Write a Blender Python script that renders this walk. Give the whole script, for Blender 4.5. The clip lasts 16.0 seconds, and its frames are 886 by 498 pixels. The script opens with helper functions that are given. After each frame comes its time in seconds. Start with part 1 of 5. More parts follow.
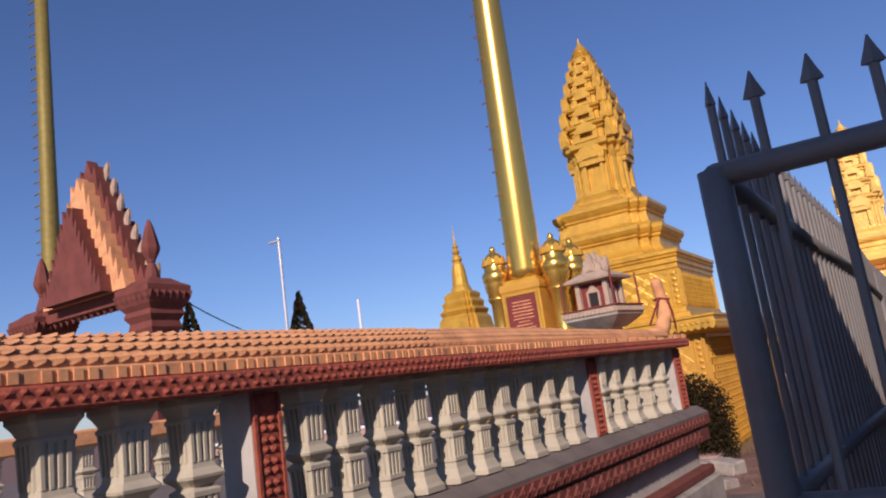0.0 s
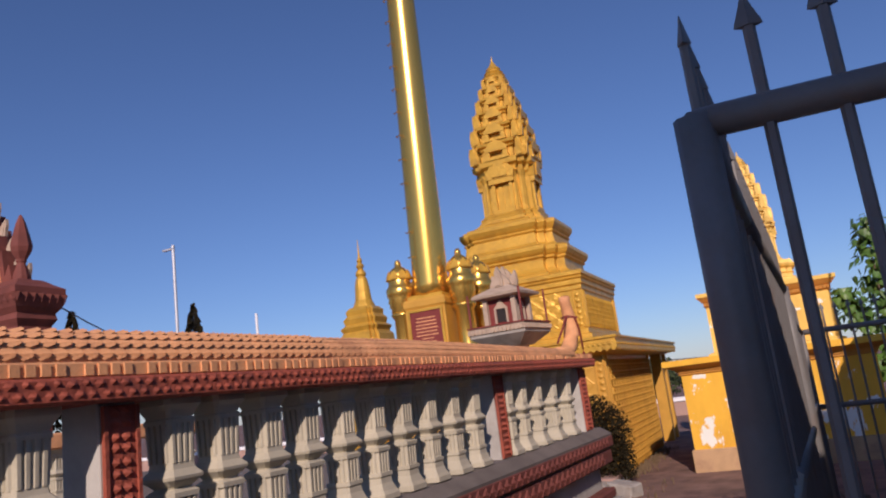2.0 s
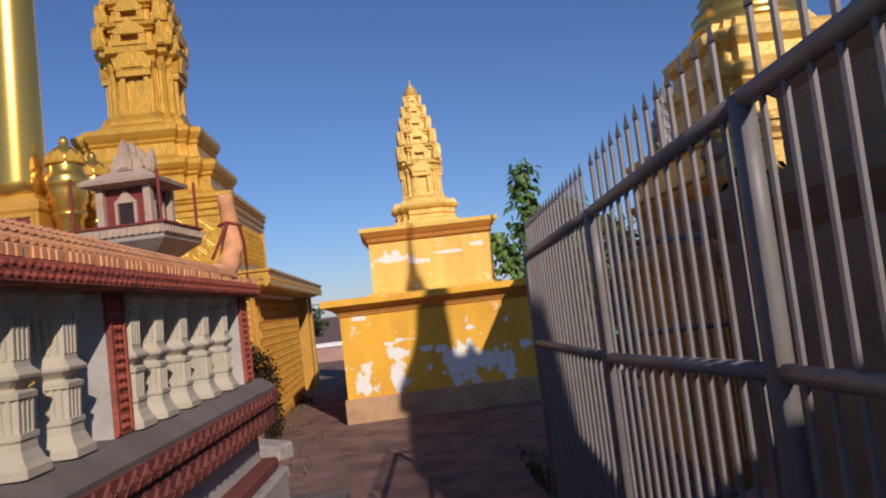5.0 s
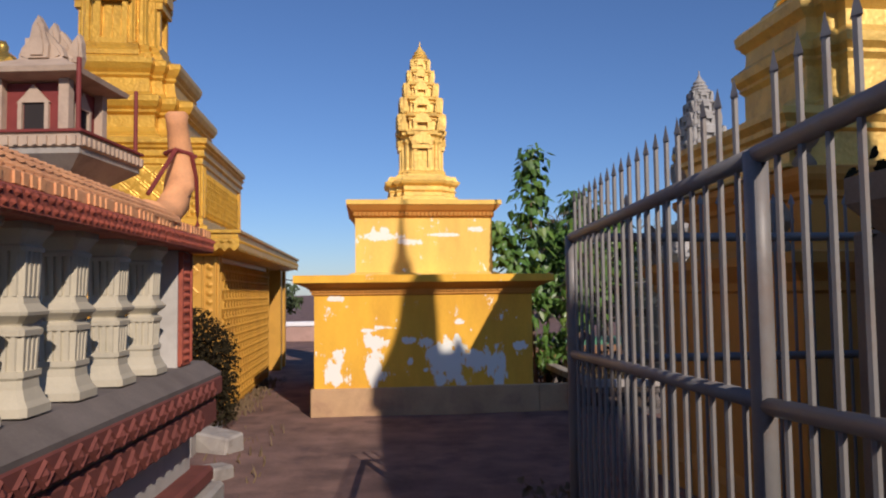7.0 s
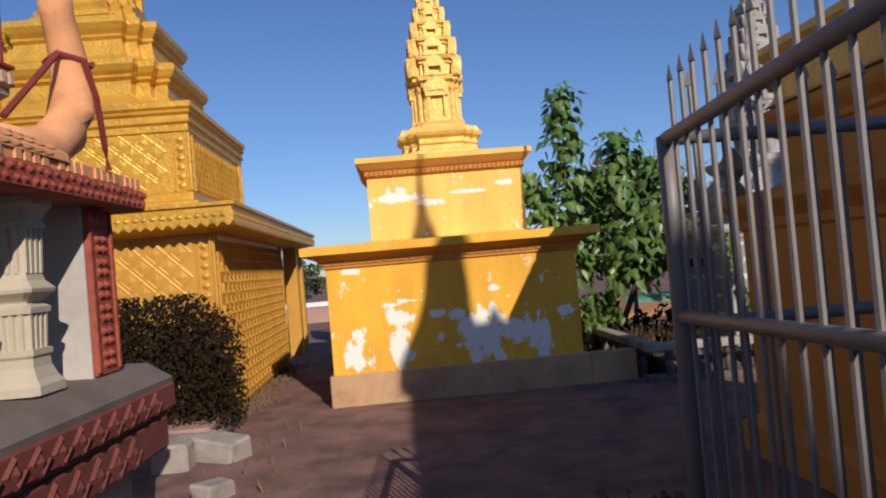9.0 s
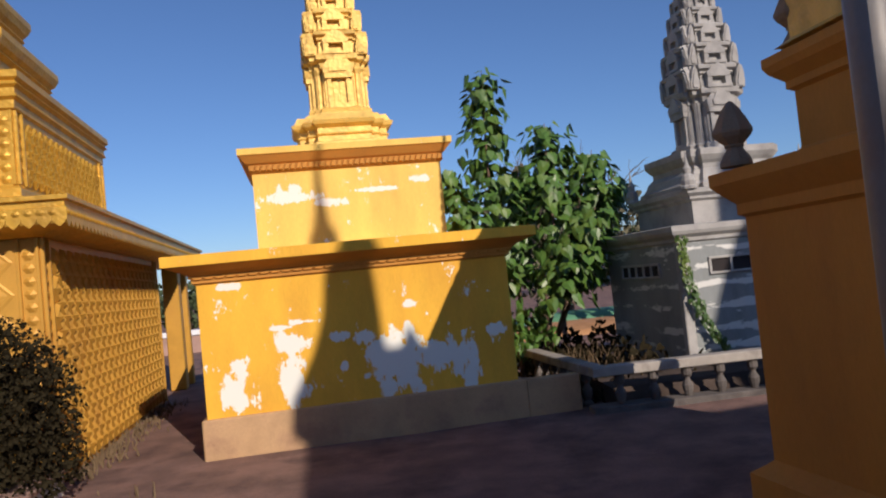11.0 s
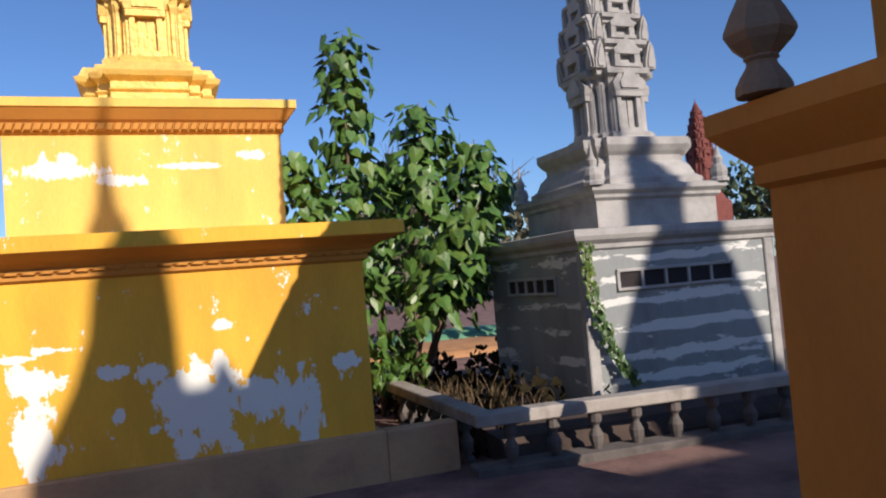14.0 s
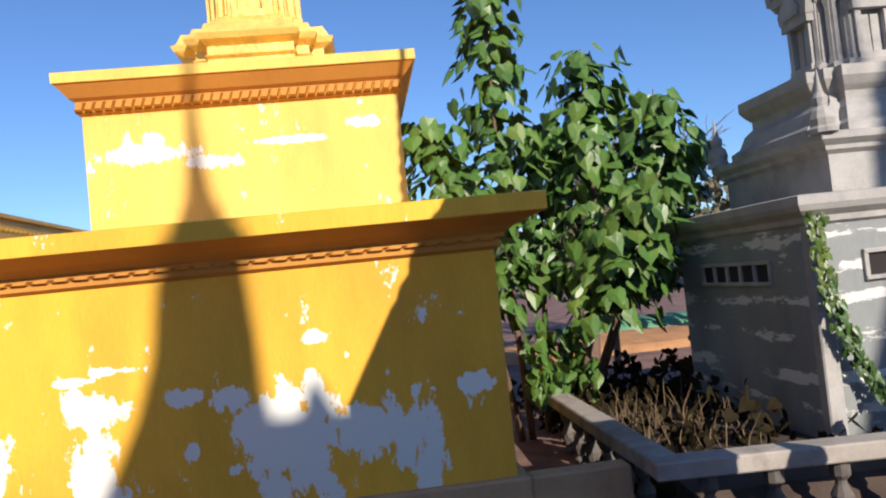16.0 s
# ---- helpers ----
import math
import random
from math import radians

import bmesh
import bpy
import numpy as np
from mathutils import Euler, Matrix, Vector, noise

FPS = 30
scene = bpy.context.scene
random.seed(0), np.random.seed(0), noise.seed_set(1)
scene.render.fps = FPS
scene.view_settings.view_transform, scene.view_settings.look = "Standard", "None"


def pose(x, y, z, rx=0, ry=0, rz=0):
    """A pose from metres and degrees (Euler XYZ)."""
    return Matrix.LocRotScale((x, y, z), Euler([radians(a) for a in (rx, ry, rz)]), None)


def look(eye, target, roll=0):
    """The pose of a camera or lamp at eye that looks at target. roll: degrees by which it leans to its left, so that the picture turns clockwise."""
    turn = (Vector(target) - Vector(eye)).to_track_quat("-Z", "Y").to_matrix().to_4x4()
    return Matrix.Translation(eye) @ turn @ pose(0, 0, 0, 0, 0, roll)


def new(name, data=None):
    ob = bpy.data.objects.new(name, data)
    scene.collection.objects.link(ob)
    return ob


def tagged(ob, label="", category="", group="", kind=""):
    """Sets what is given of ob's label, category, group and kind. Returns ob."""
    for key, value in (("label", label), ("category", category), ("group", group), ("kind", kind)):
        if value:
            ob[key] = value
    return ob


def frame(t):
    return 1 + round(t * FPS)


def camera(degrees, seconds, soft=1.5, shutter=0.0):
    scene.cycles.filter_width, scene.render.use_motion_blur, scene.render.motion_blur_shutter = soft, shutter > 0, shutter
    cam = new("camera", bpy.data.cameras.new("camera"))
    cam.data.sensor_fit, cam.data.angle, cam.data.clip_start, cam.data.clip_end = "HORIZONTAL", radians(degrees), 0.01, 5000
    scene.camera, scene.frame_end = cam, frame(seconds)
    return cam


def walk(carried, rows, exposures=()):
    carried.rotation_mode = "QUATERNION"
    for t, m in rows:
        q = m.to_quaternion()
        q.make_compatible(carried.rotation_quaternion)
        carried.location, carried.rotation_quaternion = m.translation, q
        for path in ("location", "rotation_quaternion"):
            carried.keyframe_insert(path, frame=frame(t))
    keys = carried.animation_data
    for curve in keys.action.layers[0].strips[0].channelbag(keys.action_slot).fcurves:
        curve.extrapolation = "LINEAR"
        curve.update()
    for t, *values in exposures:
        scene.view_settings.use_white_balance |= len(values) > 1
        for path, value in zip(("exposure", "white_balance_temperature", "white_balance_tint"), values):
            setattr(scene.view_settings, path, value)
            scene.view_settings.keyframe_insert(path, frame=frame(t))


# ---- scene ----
cam = camera(61.8, 16.0, soft=2.1)
PATH = [
    (0, (0.525, -1.974, 1.878), (-0.466, -0.277, 2.253), -8.1),
    (0.5, (0.492, -2.007, 1.874), (-0.379, -0.251, 2.268), -7.5),
    (1, (0.406, -1.995, 1.874), (-0.436, -0.225, 2.273), -8.1),
    (1.5, (0.36, -1.861, 1.849), (-0.474, -0.074, 2.183), -7.5),
    (2, (0.315, -1.604, 1.859), (-0.441, 0.205, 2.251), -7.3),
    (2.5, (0.23, -1.384, 1.843), (-0.441, 0.47, 2.177), -8.6),
    (3, (0.03, -1.023, 1.85), (-0.434, 0.882, 2.24), -9.8),
    (3.5, (-0.145, -0.587, 1.779), (-0.36, 1.381, 2.063), -7.9),
    (4, (-0.24, -0.191, 1.791), (-0.256, 1.799, 1.988), -5.2),
    (4.2, (-0.297, -0.015, 1.777), (-0.242, 1.977, 1.95), -4.9),
    (6.3, (-0.635, 1.469, 1.752), (-0.426, 3.454, 1.866), -7.6),
    (6.5, (-0.631, 1.622, 1.729), (-0.42, 3.609, 1.825), -7.0),
    (7, (-0.584, 1.998, 1.736), (-0.374, 3.983, 1.853), -0.7),
    (7.5, (-0.586, 2.353, 1.707), (-0.372, 4.339, 1.792), -0.1),
    (8, (-0.567, 2.703, 1.681), (-0.341, 4.69, 1.736), -3.8),
    (8.2, (-0.539, 2.82, 1.7), (-0.404, 4.815, 1.742), -5.0),
    (10.3, (-0.37, 4.588, 1.535), (-0.202, 6.58, 1.6), -4.5),
    (10.5, (-0.346, 4.754, 1.565), (-0.033, 6.728, 1.642), -4.3),
    (11, (-0.278, 5.13, 1.518), (0.101, 7.093, 1.6), -5.8),
    (11.5, (-0.228, 5.522, 1.515), (0.002, 7.507, 1.592), -4.5),
    (12, (-0.235, 5.851, 1.497), (0.023, 7.834, 1.558), -6.3),
    (12.5, (-0.191, 6.184, 1.461), (0.222, 8.14, 1.494), -4.9),
    (13, (-0.07, 6.516, 1.484), (0.496, 8.43, 1.601), -4.8),
    (13.5, (0.151, 6.829, 1.452), (0.875, 8.691, 1.542), -3.0),
    (14, (0.38, 7.13, 1.484), (1.097, 8.995, 1.573), -4.7),
    (14.5, (0.638, 7.507, 1.521), (1.228, 9.412, 1.672), -2.7),
    (15, (0.79, 7.834, 1.527), (1.416, 9.731, 1.616), -2.1),
    (15.5, (0.964, 8.165, 1.538), (1.46, 10.101, 1.616), -6.0),
    (16, (1.09, 8.482, 1.557), (1.31, 10.468, 1.638), -5.9),
]
walk(cam, [(t, look(eye, target, roll)) for t, eye, target, roll in PATH],
     [(0, 0.05, 6400, 30), (2.5, -0.18, 6350, 29), (4, -0.2, 6250, 26), (7, -0.05, 6300, 21), (10.5, 0.0, 6350, 20), (12.5, 0.05, 6300, 19), (14.5, 0.45, 6250, 18), (16, 0.58, 6250, 16)])

# ---- world, sun ----
SUN_AZ, SUN_EL = 163.0, 27.0      # degrees from +y clockwise to where the sun stands, and its height
az, el = radians(SUN_AZ), radians(SUN_EL)
to_sun = Vector((math.sin(az) * math.cos(el), math.cos(az) * math.cos(el), math.sin(el)))
world = bpy.data.worlds.new("sky")
scene.world = world
world.use_nodes = True
wn = world.node_tree
wn.nodes.clear()
sky = wn.nodes.new("ShaderNodeTexSky")
sky.sky_type, sky.sun_disc = "NISHITA", False
sky.sun_elevation, sky.sun_rotation = el, az
sky.air_density, sky.dust_density, sky.ozone_density = 1.0, 0.2, 7.5
bg = wn.nodes.new("ShaderNodeBackground")
bg.inputs["Strength"].default_value = 0.095
wo = wn.nodes.new("ShaderNodeOutputWorld")
wn.links.new(sky.outputs[0], bg.inputs[0])
wn.links.new(bg.outputs[0], wo.inputs[0])
sun_data = bpy.data.lights.new("sun", "SUN")
sun_data.energy, sun_data.angle, sun_data.color = 4.2, radians(0.27), (1.0, 0.89, 0.71)
sun = new("sun", sun_data)
sun.matrix_world = look(to_sun * 60, (0, 0, 0))


# ---- materials ----
def mat(name, colour, rough=0.7, metal=0.0, var=0.12, scale=6.0, fine=60.0, bump=0.15, stain=None, stain_amount=0.4, stain_scale=1.6, stretch=(1, 1, 1), rand=0.0, spec=0.4):
    """A surface with broad and fine variation, fine relief and, where given, stains of a second colour."""
    m = bpy.data.materials.new(name)
    m.use_nodes = True
    n, l = m.node_tree.nodes, m.node_tree.links
    b = n["Principled BSDF"]
    tc = n.new("ShaderNodeTexCoord")
    mp = n.new("ShaderNodeMapping")
    mp.inputs["Scale"].default_value = stretch
    geo = n.new("ShaderNodeNewGeometry")
    l.new(geo.outputs["Position"], mp.inputs[0])
    broad = n.new("ShaderNodeTexNoise")
    broad.inputs["Scale"].default_value, broad.inputs["Detail"].default_value = scale, 6
    l.new(mp.outputs[0], broad.inputs["Vector"])
    grain = n.new("ShaderNodeTexNoise")
    grain.inputs["Scale"].default_value, grain.inputs["Detail"].default_value = fine, 4
    l.new(mp.outputs[0], grain.inputs["Vector"])
    mixn = n.new("ShaderNodeMath")
    mixn.operation = "MULTIPLY_ADD"
    mixn.inputs[1].default_value = 0.4
    l.new(grain.outputs[0], mixn.inputs[0])
    l.new(broad.outputs[0], mixn.inputs[2])
    mr = n.new("ShaderNodeMapRange")
    mr.inputs[1].default_value, mr.inputs[2].default_value = 0.4, 1.0
    mr.inputs[3].default_value, mr.inputs[4].default_value = 1 - var, 1 + var
    l.new(mixn.outputs[0], mr.inputs[0])
    value = mr.outputs[0]
    if rand:
        oi = n.new("ShaderNodeObjectInfo")
        rr = n.new("ShaderNodeMapRange")
        rr.inputs[3].default_value, rr.inputs[4].default_value = 1 - rand, 1 + rand
        l.new(oi.outputs["Random"], rr.inputs[0])
        mu = n.new("ShaderNodeMath")
        mu.operation = "MULTIPLY"
        l.new(rr.outputs[0], mu.inputs[0])
        l.new(value, mu.inputs[1])
        value = mu.outputs[0]
    base = n.new("ShaderNodeVectorMath")
    base.operation = "SCALE"
    base.inputs[0].default_value = colour
    l.new(value, base.inputs["Scale"])
    out = base.outputs[0]
    if stain:
        sn = n.new("ShaderNodeTexNoise")
        sn.inputs["Scale"].default_value, sn.inputs["Detail"].default_value = stain_scale, 9
        sn.inputs["Roughness"].default_value = 0.65
        l.new(mp.outputs[0], sn.inputs["Vector"])
        ramp = n.new("ShaderNodeMapRange")
        ramp.inputs[1].default_value, ramp.inputs[2].default_value = 0.5, 0.68
        ramp.inputs[3].default_value, ramp.inputs[4].default_value = 0, stain_amount
        l.new(sn.outputs[0], ramp.inputs[0])
        mx = n.new("ShaderNodeMix")
        mx.data_type = "RGBA"
        l.new(ramp.outputs[0], mx.inputs[0])
        l.new(out, mx.inputs[6])
        mx.inputs[7].default_value = (*stain, 1)
        out = mx.outputs[2]
    l.new(out, b.inputs["Base Color"])
    b.inputs["Roughness"].default_value, b.inputs["Metallic"].default_value = rough, metal
    b.inputs["Specular IOR Level"].default_value = spec
    bp = n.new("ShaderNodeBump")
    bp.inputs["Strength"].default_value, bp.inputs["Distance"].default_value = bump, 0.01
    l.new(mixn.outputs[0], bp.inputs["Height"])
    l.new(bp.outputs[0], b.inputs["Normal"])
    return m


def carve(m, scale, depth):
    """Adds dense shallow carving to a material's relief."""
    n, l = m.node_tree.nodes, m.node_tree.links
    b = n["Principled BSDF"]
    under = b.inputs["Normal"].links[0].from_socket
    geo = n.new("ShaderNodeNewGeometry")
    v = n.new("ShaderNodeTexVoronoi")
    v.feature, v.inputs["Scale"].default_value = "SMOOTH_F1", scale
    l.new(geo.outputs["Position"], v.inputs["Vector"])
    bp = n.new("ShaderNodeBump")
    bp.invert = True
    bp.inputs["Strength"].default_value, bp.inputs["Distance"].default_value = 0.3, depth
    l.new(v.outputs["Distance"], bp.inputs["Height"])
    l.new(under, bp.inputs["Normal"])
    l.new(bp.outputs[0], b.inputs["Normal"])
    return m


GOLD = mat("gold_paint", (0.62, 0.36, 0.05), 0.42, 0.35, 0.15, 5, 50, 0.25, (0.35, 0.19, 0.04), 0.5, 3)
GOLD_METAL = mat("gold_metal", (0.80, 0.50, 0.11), 0.26, 0.85, 0.06, 2, 20, 0.05, (0.5, 0.3, 0.06), 0.25, 2)
GOLD_WALL = mat("gold_wall", (0.60, 0.32, 0.05), 0.5, 0.2, 0.14, 4, 50, 0.2, (0.36, 0.17, 0.04), 0.45, 2)
PALE_GOLD = mat("pale_gold", (0.78, 0.52, 0.13), 0.5, 0.2, 0.15, 6, 60, 0.25, (0.4, 0.22, 0.06), 0.5, 5)
PLASTER = mat("white_plaster", (0.72, 0.70, 0.66), 0.85, 0, 0.10, 4, 80, 0.2, (0.45, 0.42, 0.37), 0.35, 2.5)
BALUSTER = mat("pale_baluster", (0.50, 0.455, 0.345), 0.8, 0, 0.10, 6, 90, 0.2, (0.35, 0.33, 0.26), 0.4, 5, rand=0.05)
carve(GOLD, 24, 0.02)
carve(PALE_GOLD, 26, 0.018)
RED = mat("red_ochre", (0.36, 0.085, 0.05), 0.75, 0, 0.2, 8, 90, 0.3, (0.14, 0.045, 0.035), 0.5, 5)
carve(RED, 40, 0.02)
GATE_RED = mat("weathered_red", (0.18, 0.052, 0.04), 0.8, 0, 0.25, 5, 70, 0.3, (0.09, 0.03, 0.025), 0.5, 3)
TERRACE_WHITE = mat("weathered_whitewash", (0.48, 0.46, 0.42), 0.85, 0, 0.16, 4, 80, 0.25, (0.24, 0.21, 0.18), 0.5, 2.5)
LEDGE = mat("dusty_ledge", (0.17, 0.145, 0.13), 0.95, 0, 0.25, 5, 80, 0.35, (0.11, 0.09, 0.08), 0.6, 2)
SCALE = mat("terracotta_scale", (0.76, 0.37, 0.17), 0.75, 0, 0.18, 7, 90, 0.3, (0.32, 0.13, 0.08), 0.5, 4)
CREAM = mat("aged_cream", (0.47, 0.36, 0.27), 0.85, 0, 0.15, 8, 80, 0.25, (0.22, 0.16, 0.13), 0.5, 6)
PINK = mat("pink_concrete", (0.42, 0.27, 0.22), 0.9, 0, 0.2, 4, 70, 0.3, (0.2, 0.13, 0.11), 0.5, 2)
STONE = mat("grey_stone", (0.37, 0.36, 0.34), 0.85, 0, 0.22, 5, 80, 0.3, (0.18, 0.175, 0.17), 0.55, 3)
DARK_STONE = mat("weathered_stone", (0.27, 0.195, 0.13), 0.95, 0, 0.3, 4, 60, 0.4, (0.11, 0.08, 0.055), 0.7, 2)
STAINED = mat("black_stained_cement", (0.13, 0.115, 0.105), 0.95, 0, 0.3, 5, 80, 0.3, (0.04, 0.035, 0.035), 0.6, 3)
CEMENT = mat("cement_rail", (0.36, 0.33, 0.29), 0.9, 0, 0.2, 5, 80, 0.3, (0.12, 0.1, 0.09), 0.6, 3)
ORANGE = mat("orange_render", (0.58, 0.26, 0.045), 0.8, 0, 0.14, 3, 60, 0.15, (0.28, 0.11, 0.03), 0.4, 1.5, (1, 1, 0.35))
IRON = mat("grey_iron_paint", (0.205, 0.198, 0.19), 0.5, 0.1, 0.12, 8, 80, 0.12, (0.20, 0.12, 0.08), 0.4, 6)
WOOD = mat("red_wood", (0.20, 0.035, 0.03), 0.7, 0, 0.2, 8, 60, 0.2)
LEAF = mat("leaf", (0.062, 0.135, 0.026), 0.42, 0, 0.35, 3, 30, 0.1, (0.17, 0.22, 0.03), 0.6, 2.5, rand=0.3, spec=0.5)
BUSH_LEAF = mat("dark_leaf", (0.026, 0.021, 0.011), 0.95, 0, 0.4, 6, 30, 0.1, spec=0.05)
FAR_LEAF = mat("far_foliage", (0.06, 0.085, 0.035), 0.8, 0, 0.4, 1.5, 10, 0.1)
DRY = mat("dry_stalk", (0.16, 0.11, 0.06), 0.9, 0, 0.3, 9, 50, 0.1)
BARK = mat("bark", (0.15, 0.10, 0.07), 0.9, 0, 0.25, 12, 60, 0.4)
WIRE = mat("black_cable", (0.03, 0.03, 0.03), 0.6)
# near-black colour painted in for the shade inside vents, openings and windows
DARK = mat("shade_black", (0.03, 0.025, 0.025), 0.95)
WHITE = mat("white_paint", (0.78, 0.78, 0.78), 0.6, 0, 0.06)
TIN = mat("zinc_pole", (0.55, 0.56, 0.58), 0.45, 0.5)
CAR = mat("white_enamel", (0.7, 0.72, 0.75), 0.25, 0, 0.03)
TREE_BRONZE = mat("tarnished_gold", (0.24, 0.19, 0.05), 0.6, 0.3, 0.2)


# ---- mesh helpers ----
def part(name, bm, material, parent=None, label="", smooth=False, m=None):
    me = bpy.data.meshes.new(name)
    bmesh.ops.recalc_face_normals(bm, faces=bm.faces)
    bm.to_mesh(me)
    bm.free()
    me.materials.append(material)
    if smooth:
        me.polygons.foreach_set("use_smooth", [True] * len(me.polygons))
    ob = new(name, me)
    ob.parent = parent
    if m is not None:
        ob.matrix_basis = m
    if label:
        tagged(ob, label)
    return ob


def raw(name, verts, faces, material, parent=None, smooth=False):
    me = bpy.data.meshes.new(name)
    me.from_pydata(verts, [], faces)
    me.materials.append(material)
    if smooth:
        me.polygons.foreach_set("use_smooth", [True] * len(me.polygons))
    ob = new(name, me)
    ob.parent = parent
    return ob


def thing(name, label, category, m=None, group="", kind=""):
    ob = new(name)
    ob.empty_display_size = 0.2
    if m is not None:
        ob.matrix_basis = m
    return tagged(ob, label, category, group, kind)


def shared(name, me, parent, m):
    ob = new(name, me)
    ob.parent = parent
    ob.matrix_basis = m
    return ob


def B():
    return bmesh.new()


def box(bm, x0, x1, y0, y1, z0, z1, bevel=0.0):
    r = bmesh.ops.create_cube(bm, size=1)
    vs = r["verts"]
    for v in vs:
        v.co = Vector(((x0 + x1) / 2 + v.co.x * (x1 - x0), (y0 + y1) / 2 + v.co.y * (y1 - y0), (z0 + z1) / 2 + v.co.z * (z1 - z0)))
    if bevel:
        es = list({e for v in vs for e in v.link_edges})
        bmesh.ops.bevel(bm, geom=es, offset=bevel, segments=1, affect="EDGES")
    return bm


def square(n=0):
    return [(1, -1), (1, 1), (-1, 1), (-1, -1)]


def ring(n):
    return [(math.cos(2 * math.pi * i / n), math.sin(2 * math.pi * i / n)) for i in range(n)]


def redent(a=0.62, b=0.82):
    """Plan of a square with twice stepped corners."""
    q = [(1, -a), (1, a), (b, a), (b, b), (a, b)]
    pts = [(1, a), (b, a), (b, b), (a, b), (a, 1)]
    out = []
    for k in range(4):
        c, s = (1, 0, -1, 0)[k], (0, 1, 0, -1)[k]
        out += [(x * c - y * s, x * s + y * c) for x, y in pts]
    return out


def loft(bm, plan, prof, cx=0, cy=0, sx=1, sy=1, cap=True):
    """Rings of a plan at (half size, z); closed at both ends."""
    rings = []
    for r, z in prof:
        rings.append([bm.verts.new((cx + p[0] * r * sx, cy + p[1] * r * sy, z)) for p in plan])
    n = len(plan)
    for a, b in zip(rings, rings[1:]):
        for i in range(n):
            bm.faces.new((a[i], a[(i + 1) % n], b[(i + 1) % n], b[i]))
    if cap:
        bm.faces.new(rings[0][::-1])
        bm.faces.new(rings[-1])
    return bm


def rect(bm, hx, hy, prof, cx=0, cy=0):
    """A stack of rectangular rings: (offset added to both half sizes, z)."""
    rings = []
    for o, z in prof:
        rings.append([bm.verts.new((cx + sx * (hx + o), cy + sy * (hy + o), z)) for sx, sy in square()])
    for a, b in zip(rings, rings[1:]):
        for i in range(4):
            bm.faces.new((a[i], a[(i + 1) % 4], b[(i + 1) % 4], b[i]))
    bm.faces.new(rings[0][::-1])
    bm.faces.new(rings[-1])
    return bm


def tube(bm, pts, radii, n=8):
    rings = []
    for i, p in enumerate(pts):
        p = Vector(p)
        d = (Vector(pts[min(i + 1, len(pts) - 1)]) - Vector(pts[max(i - 1, 0)])).normalized()
        u = d.orthogonal().normalized() if abs(d.z) > 0.9 else d.cross(Vector((0, 0, 1))).normalized()
        w = d.cross(u).normalized()
        r = radii[i] if isinstance(radii, (list, tuple)) else radii
        rings.append([bm.verts.new(p + (u * math.cos(2 * math.pi * k / n) + w * math.sin(2 * math.pi * k / n)) * r) for k in range(n)])
    for a, b in zip(rings, rings[1:]):
        for k in range(n):
            bm.faces.new((a[k], a[(k + 1) % n], b[(k + 1) % n], b[k]))
    bm.faces.new(rings[0][::-1])
    bm.faces.new(rings[-1])
    return bm


def extrude_outline(bm, pts, x0, x1, axis="x"):
    """A flat outline (a, z) made solid between two planes."""
    put = (lambda a, z, t: (t, a, z)) if axis == "x" else (lambda a, z, t: (a, t, z))
    f = [bm.verts.new(put(a, z, x0)) for a, z in pts]
    g = [bm.verts.new(put(a, z, x1)) for a, z in pts]
    n = len(pts)
    bm.faces.new(f)
    bm.faces.new(g[::-1])
    for i in range(n):
        bm.faces.new((f[i], f[(i + 1) % n], g[(i + 1) % n], g[i]))
    return bm


def leafshape(w, h):
    """Outline of a flame-shaped antefix, base at 0."""
    return [(-w * .5, 0), (w * .5, 0), (w * .55, h * .3), (w * .4, h * .5), (w * .3, h * .75), (0, h), (-w * .3, h * .75), (-w * .4, h * .5), (-w * .55, h * .3)]


def mesh_of(bm, name, material):
    me = bpy.data.meshes.new(name)
    bmesh.ops.recalc_face_normals(bm, faces=bm.faces)
    bm.to_mesh(me)
    bm.free()
    me.materials.append(material)
    return me


# ---- ground ----
def ground_z(y):
    t = min(max((6.5 - y) / 8.5, 0), 1)
    return 0.25 * t


